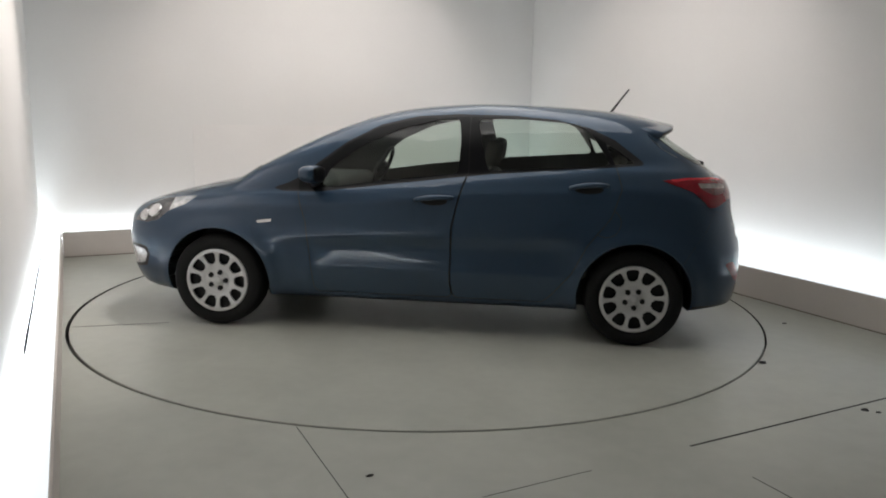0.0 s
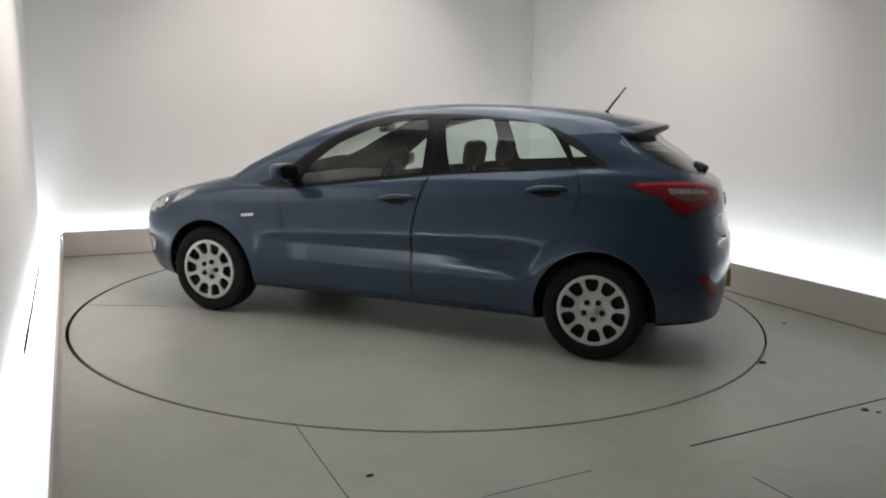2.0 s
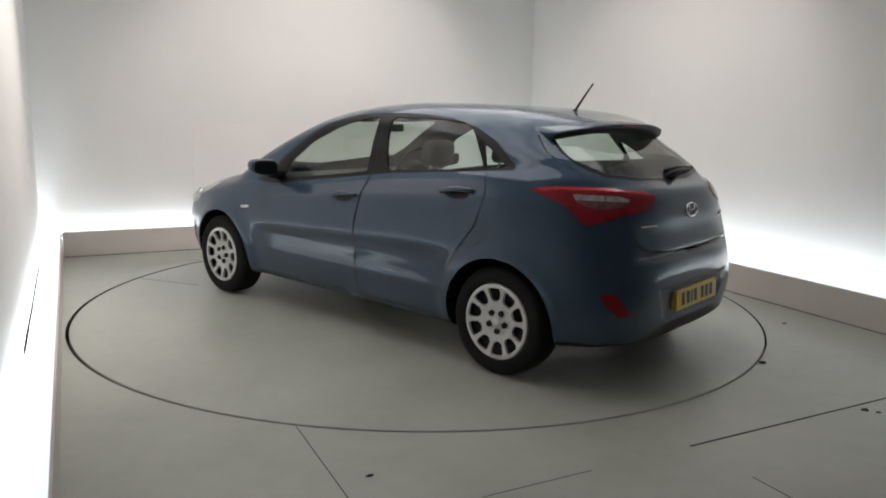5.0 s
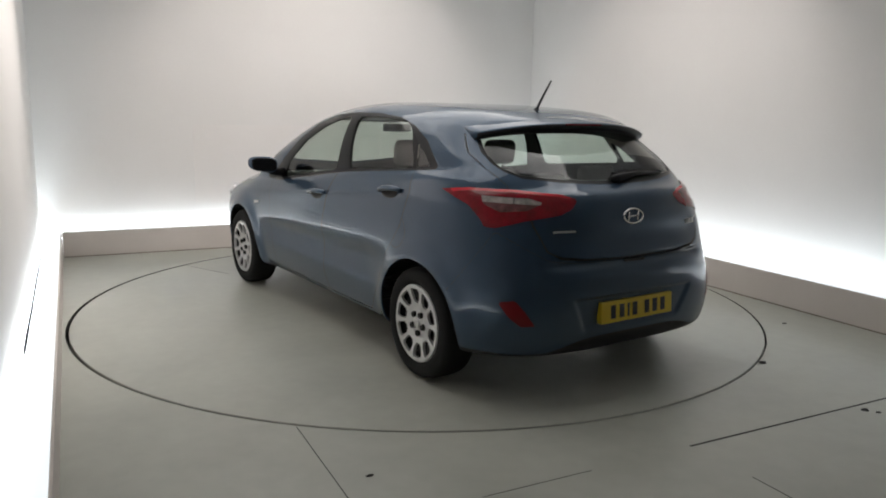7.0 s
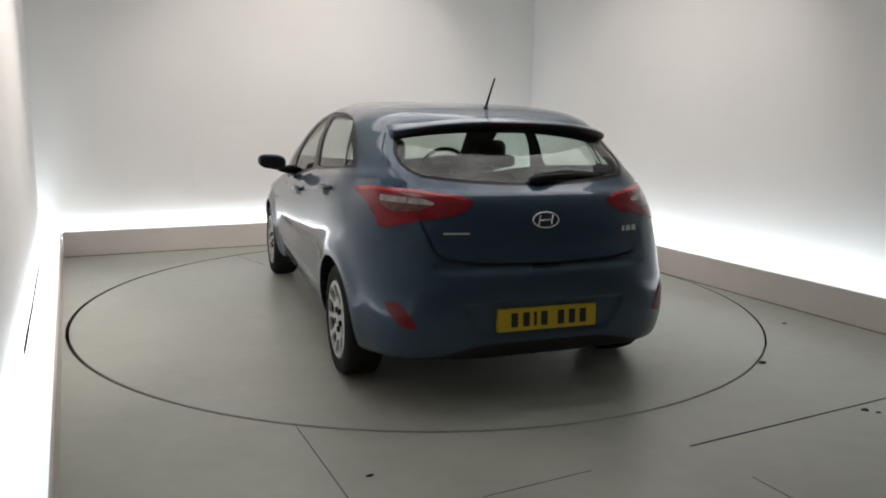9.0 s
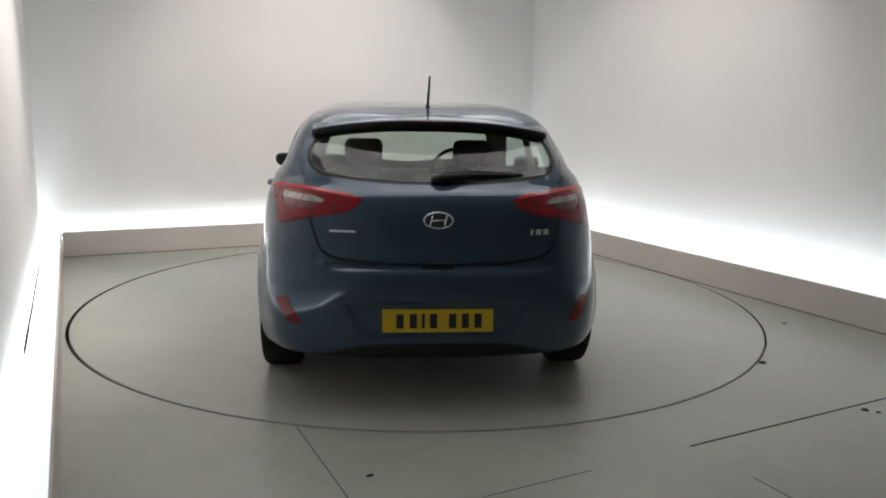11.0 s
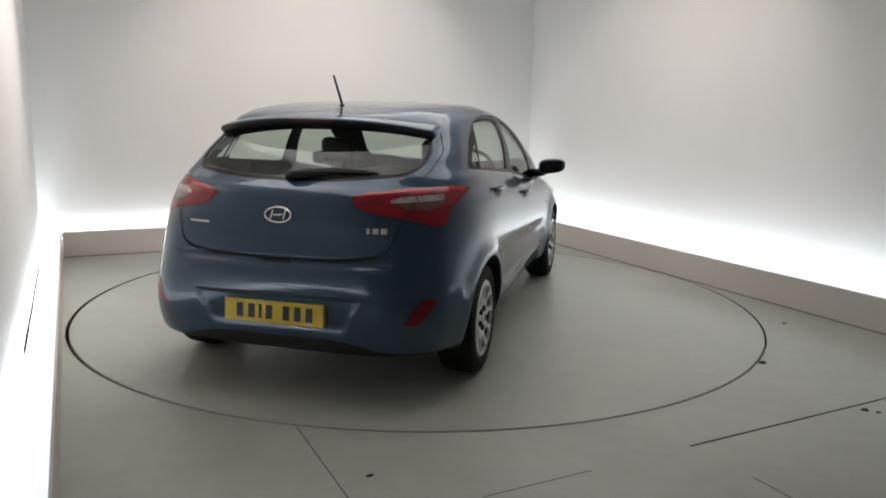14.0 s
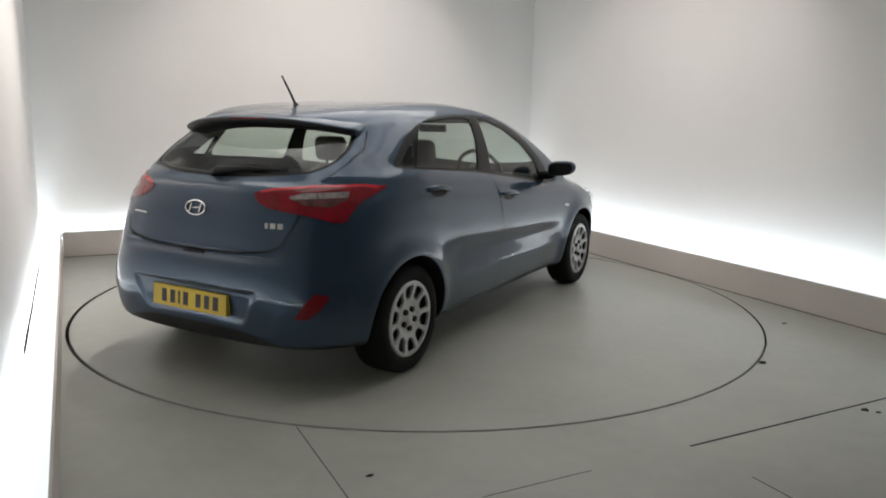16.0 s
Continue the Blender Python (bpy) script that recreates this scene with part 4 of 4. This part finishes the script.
    # handle lip under the badge
    part("boot_handle", box_bm((-2.012, -0.075, 0.668), (-1.96, 0.075, 0.688), 0.006), M_BLACK, car, "black tailgate grip")
    # side badges on the wings
    for s in (-1, 1):
        c = [on_side(x, z, s, 0.001) for x, z in ((0.955, 0.716), (1.055, 0.704), (1.045, 0.686), (0.955, 0.698))]
        part("side_badge", slab(c, (0, s, 0), 0.005), M_CHROME, car, "small chrome badge on the wing")
    # door mirrors
    for s in (-1, 1):
        bm = bmesh.new()
        bmesh.ops.create_icosphere(bm, subdivisions=4, radius=1.0)
        for v in bm.verts:
            x, y, z = v.co
            e = lambda q, n_: math.copysign(abs(q) ** n_, q)
            X, Y, Z = e(x, 0.75), e(y, 0.62), e(z, 0.72)
            sc = 1 - 0.20 * (Y * s + 1) / 2
            v.co = Vector((X * 0.074 if X > 0 else X * 0.042, Y * 0.104, Z * 0.062 * sc + 0.010 * Y * s))
        mir = part("door_mirror", bm, M_PAINT, car, "body-coloured door mirror with a black foot", smooth=True, m=pose(0.655, s * 0.965, 1.010, 0, 0, -s * 6))
        bm = bmesh.new()
        bmesh.ops.create_icosphere(bm, subdivisions=3, radius=1.0)
        for v in bm.verts:
            x, y, z = v.co
            e = lambda q, n_: math.copysign(abs(q) ** n_, q)
            v.co = Vector((-0.042 + 0.008 * x, e(y, 0.55) * 0.089, e(z, 0.6) * 0.049 + 0.008 * y * s))
        part("mirror_glass", bm, M_GLOSSBLACK, mir, "dark mirror glass", smooth=True)
        foot = on_side(0.66, 0.93, s, -0.01)
        part("mirror_foot", tube_bm([foot + Vector((0.03, 0, 0.02)), Vector((0.665, s * 0.90, 0.958)), Vector((0.66, s * 0.93, 0.985))], [0.035, 0.026, 0.03], 10), M_BLACK, car, "black mirror foot", smooth=True)
    # exhaust and mudguard edges
    part("exhaust_pipe", tube_bm([(-1.5, 0.45, 0.225), (-1.78, 0.45, 0.215)], 0.024, 12), M_STEEL, car, "dull steel tailpipe", smooth=True)


# ---- inside the car ----
def cushion(lo, hi, bev, bm=None):
    return box_bm(lo, hi, bev, 4, bm)


def build_interior(car):
    for s in (1, -1):
        seat = part("front_seat", cushion((-0.28, -0.24, 0), (0.27, 0.24, 0.17), 0.06), M_CLOTH, car, "dark grey cloth front seat", smooth=True, m=pose(0.05, s * 0.36, 0.32))
        part("backrest", cushion((-0.075, -0.23, 0), (0.075, 0.23, 0.60), 0.06), M_CLOTH, seat, smooth=True, m=pose(-0.26, 0, 0.10, 0, -17, 0))
        part("headrest", cushion((-0.05, -0.125, 0), (0.05, 0.125, 0.17), 0.045), M_CLOTH, seat, smooth=True, m=pose(-0.455, 0, 0.735, 0, -8, 0))
        for y in (-0.05, 0.05):
            part("headrest_post", tube_bm([(-0.43, y, 0.66), (-0.455, y, 0.75)], 0.007, 8), M_CHROME, seat, smooth=True)
    bench = part("rear_seat", cushion((-0.26, -0.60, 0), (0.26, 0.60, 0.16), 0.06), M_CLOTH, car, "dark grey cloth rear bench", smooth=True, m=pose(-0.82, 0, 0.34))
    part("backrest", cushion((-0.07, -0.61, 0), (0.07, 0.61, 0.56), 0.06), M_CLOTH, bench, smooth=True, m=pose(-0.30, 0, 0.10, 0, -20, 0))
    for y in (-0.38, 0.38):
        part("headrest", cushion((-0.045, -0.13, 0), (0.045, 0.13, 0.13), 0.04), M_CLOTH, bench, smooth=True, m=pose(-0.50, y, 0.635, 0, -8, 0))
    part("headrest", cushion((-0.045, -0.11, 0), (0.045, 0.11, 0.09), 0.035), M_CLOTH, bench, smooth=True, m=pose(-0.50, 0, 0.635, 0, -8, 0))
    part("dashboard", cushion((0.62, -0.72, 0.58), (1.10, 0.72, 0.93), 0.08), M_TRIM, car, "dark grey dashboard", smooth=True)
    part("parcel_shelf", box_bm((-1.72, -0.52, 0.985), (-1.42, 0.52, 1.005), 0.008), M_CLOTH, car, "grey parcel shelf")
    # steering wheel, on the right as seen by its driver
    pts = [(0, 0.185 * math.cos(a), 0.185 * math.sin(a)) for a in [2 * math.pi * i / 40 for i in range(41)]]
    wheel = part("steering_wheel", tube_bm(pts, 0.016, 8), M_BLACK, car, "black steering wheel", smooth=True, m=pose(0.50, -0.36, 0.955, 0, -24, 0))
    part("wheel_boss", cushion((-0.03, -0.09, -0.06), (0.05, 0.09, 0.06), 0.03), M_BLACK, wheel, smooth=True)
    for a in (0, math.pi, -math.pi / 2):
        part("wheel_spoke", tube_bm([(0.01, 0.07 * math.cos(a), 0.05 * math.sin(a)), (0, 0.18 * math.cos(a), 0.18 * math.sin(a))], 0.018, 8), M_BLACK, wheel, smooth=True)
    part("rear_view_mirror", cushion((0.375, -0.12, 1.255), (0.40, 0.12, 1.315), 0.012), M_BLACK, car, "black rear-view mirror", smooth=True)


def build_car():
    c = tagged(new("car"), "dark blue metallic five-door hatchback parked on the turntable", "car")
    build_skin(c)
    inner_shell(c)
    build_wheels(c)
    build_fittings(c)
    build_interior(c)
    return c


car = build_car()


# ---- what moves ----
CENTRE = (-0.1275, 0.0809)
TH = (115.415, -56.706, -0.184, 0.633)


def heading(t):
    """The turntable's turn in degrees: about seven degrees a second, clockwise from above."""
    u = (t - 8.0) / 8.0
    return TH[0] + TH[1] * u + TH[2] * u * u + TH[3] * u ** 3


def motions():
    rows_car, rows_table = [], []
    for i in range(33):
        t = i * 0.5
        h = heading(t)
        m = pose(0, 0, 0, 0, 0, h)
        rows_table.append((t, m))
        rows_car.append((t, m @ pose(CENTRE[0], CENTRE[1], 0.0, 0, 0, 0)))
    walk(turntable, rows_table)
    walk(car, rows_car)


motions()
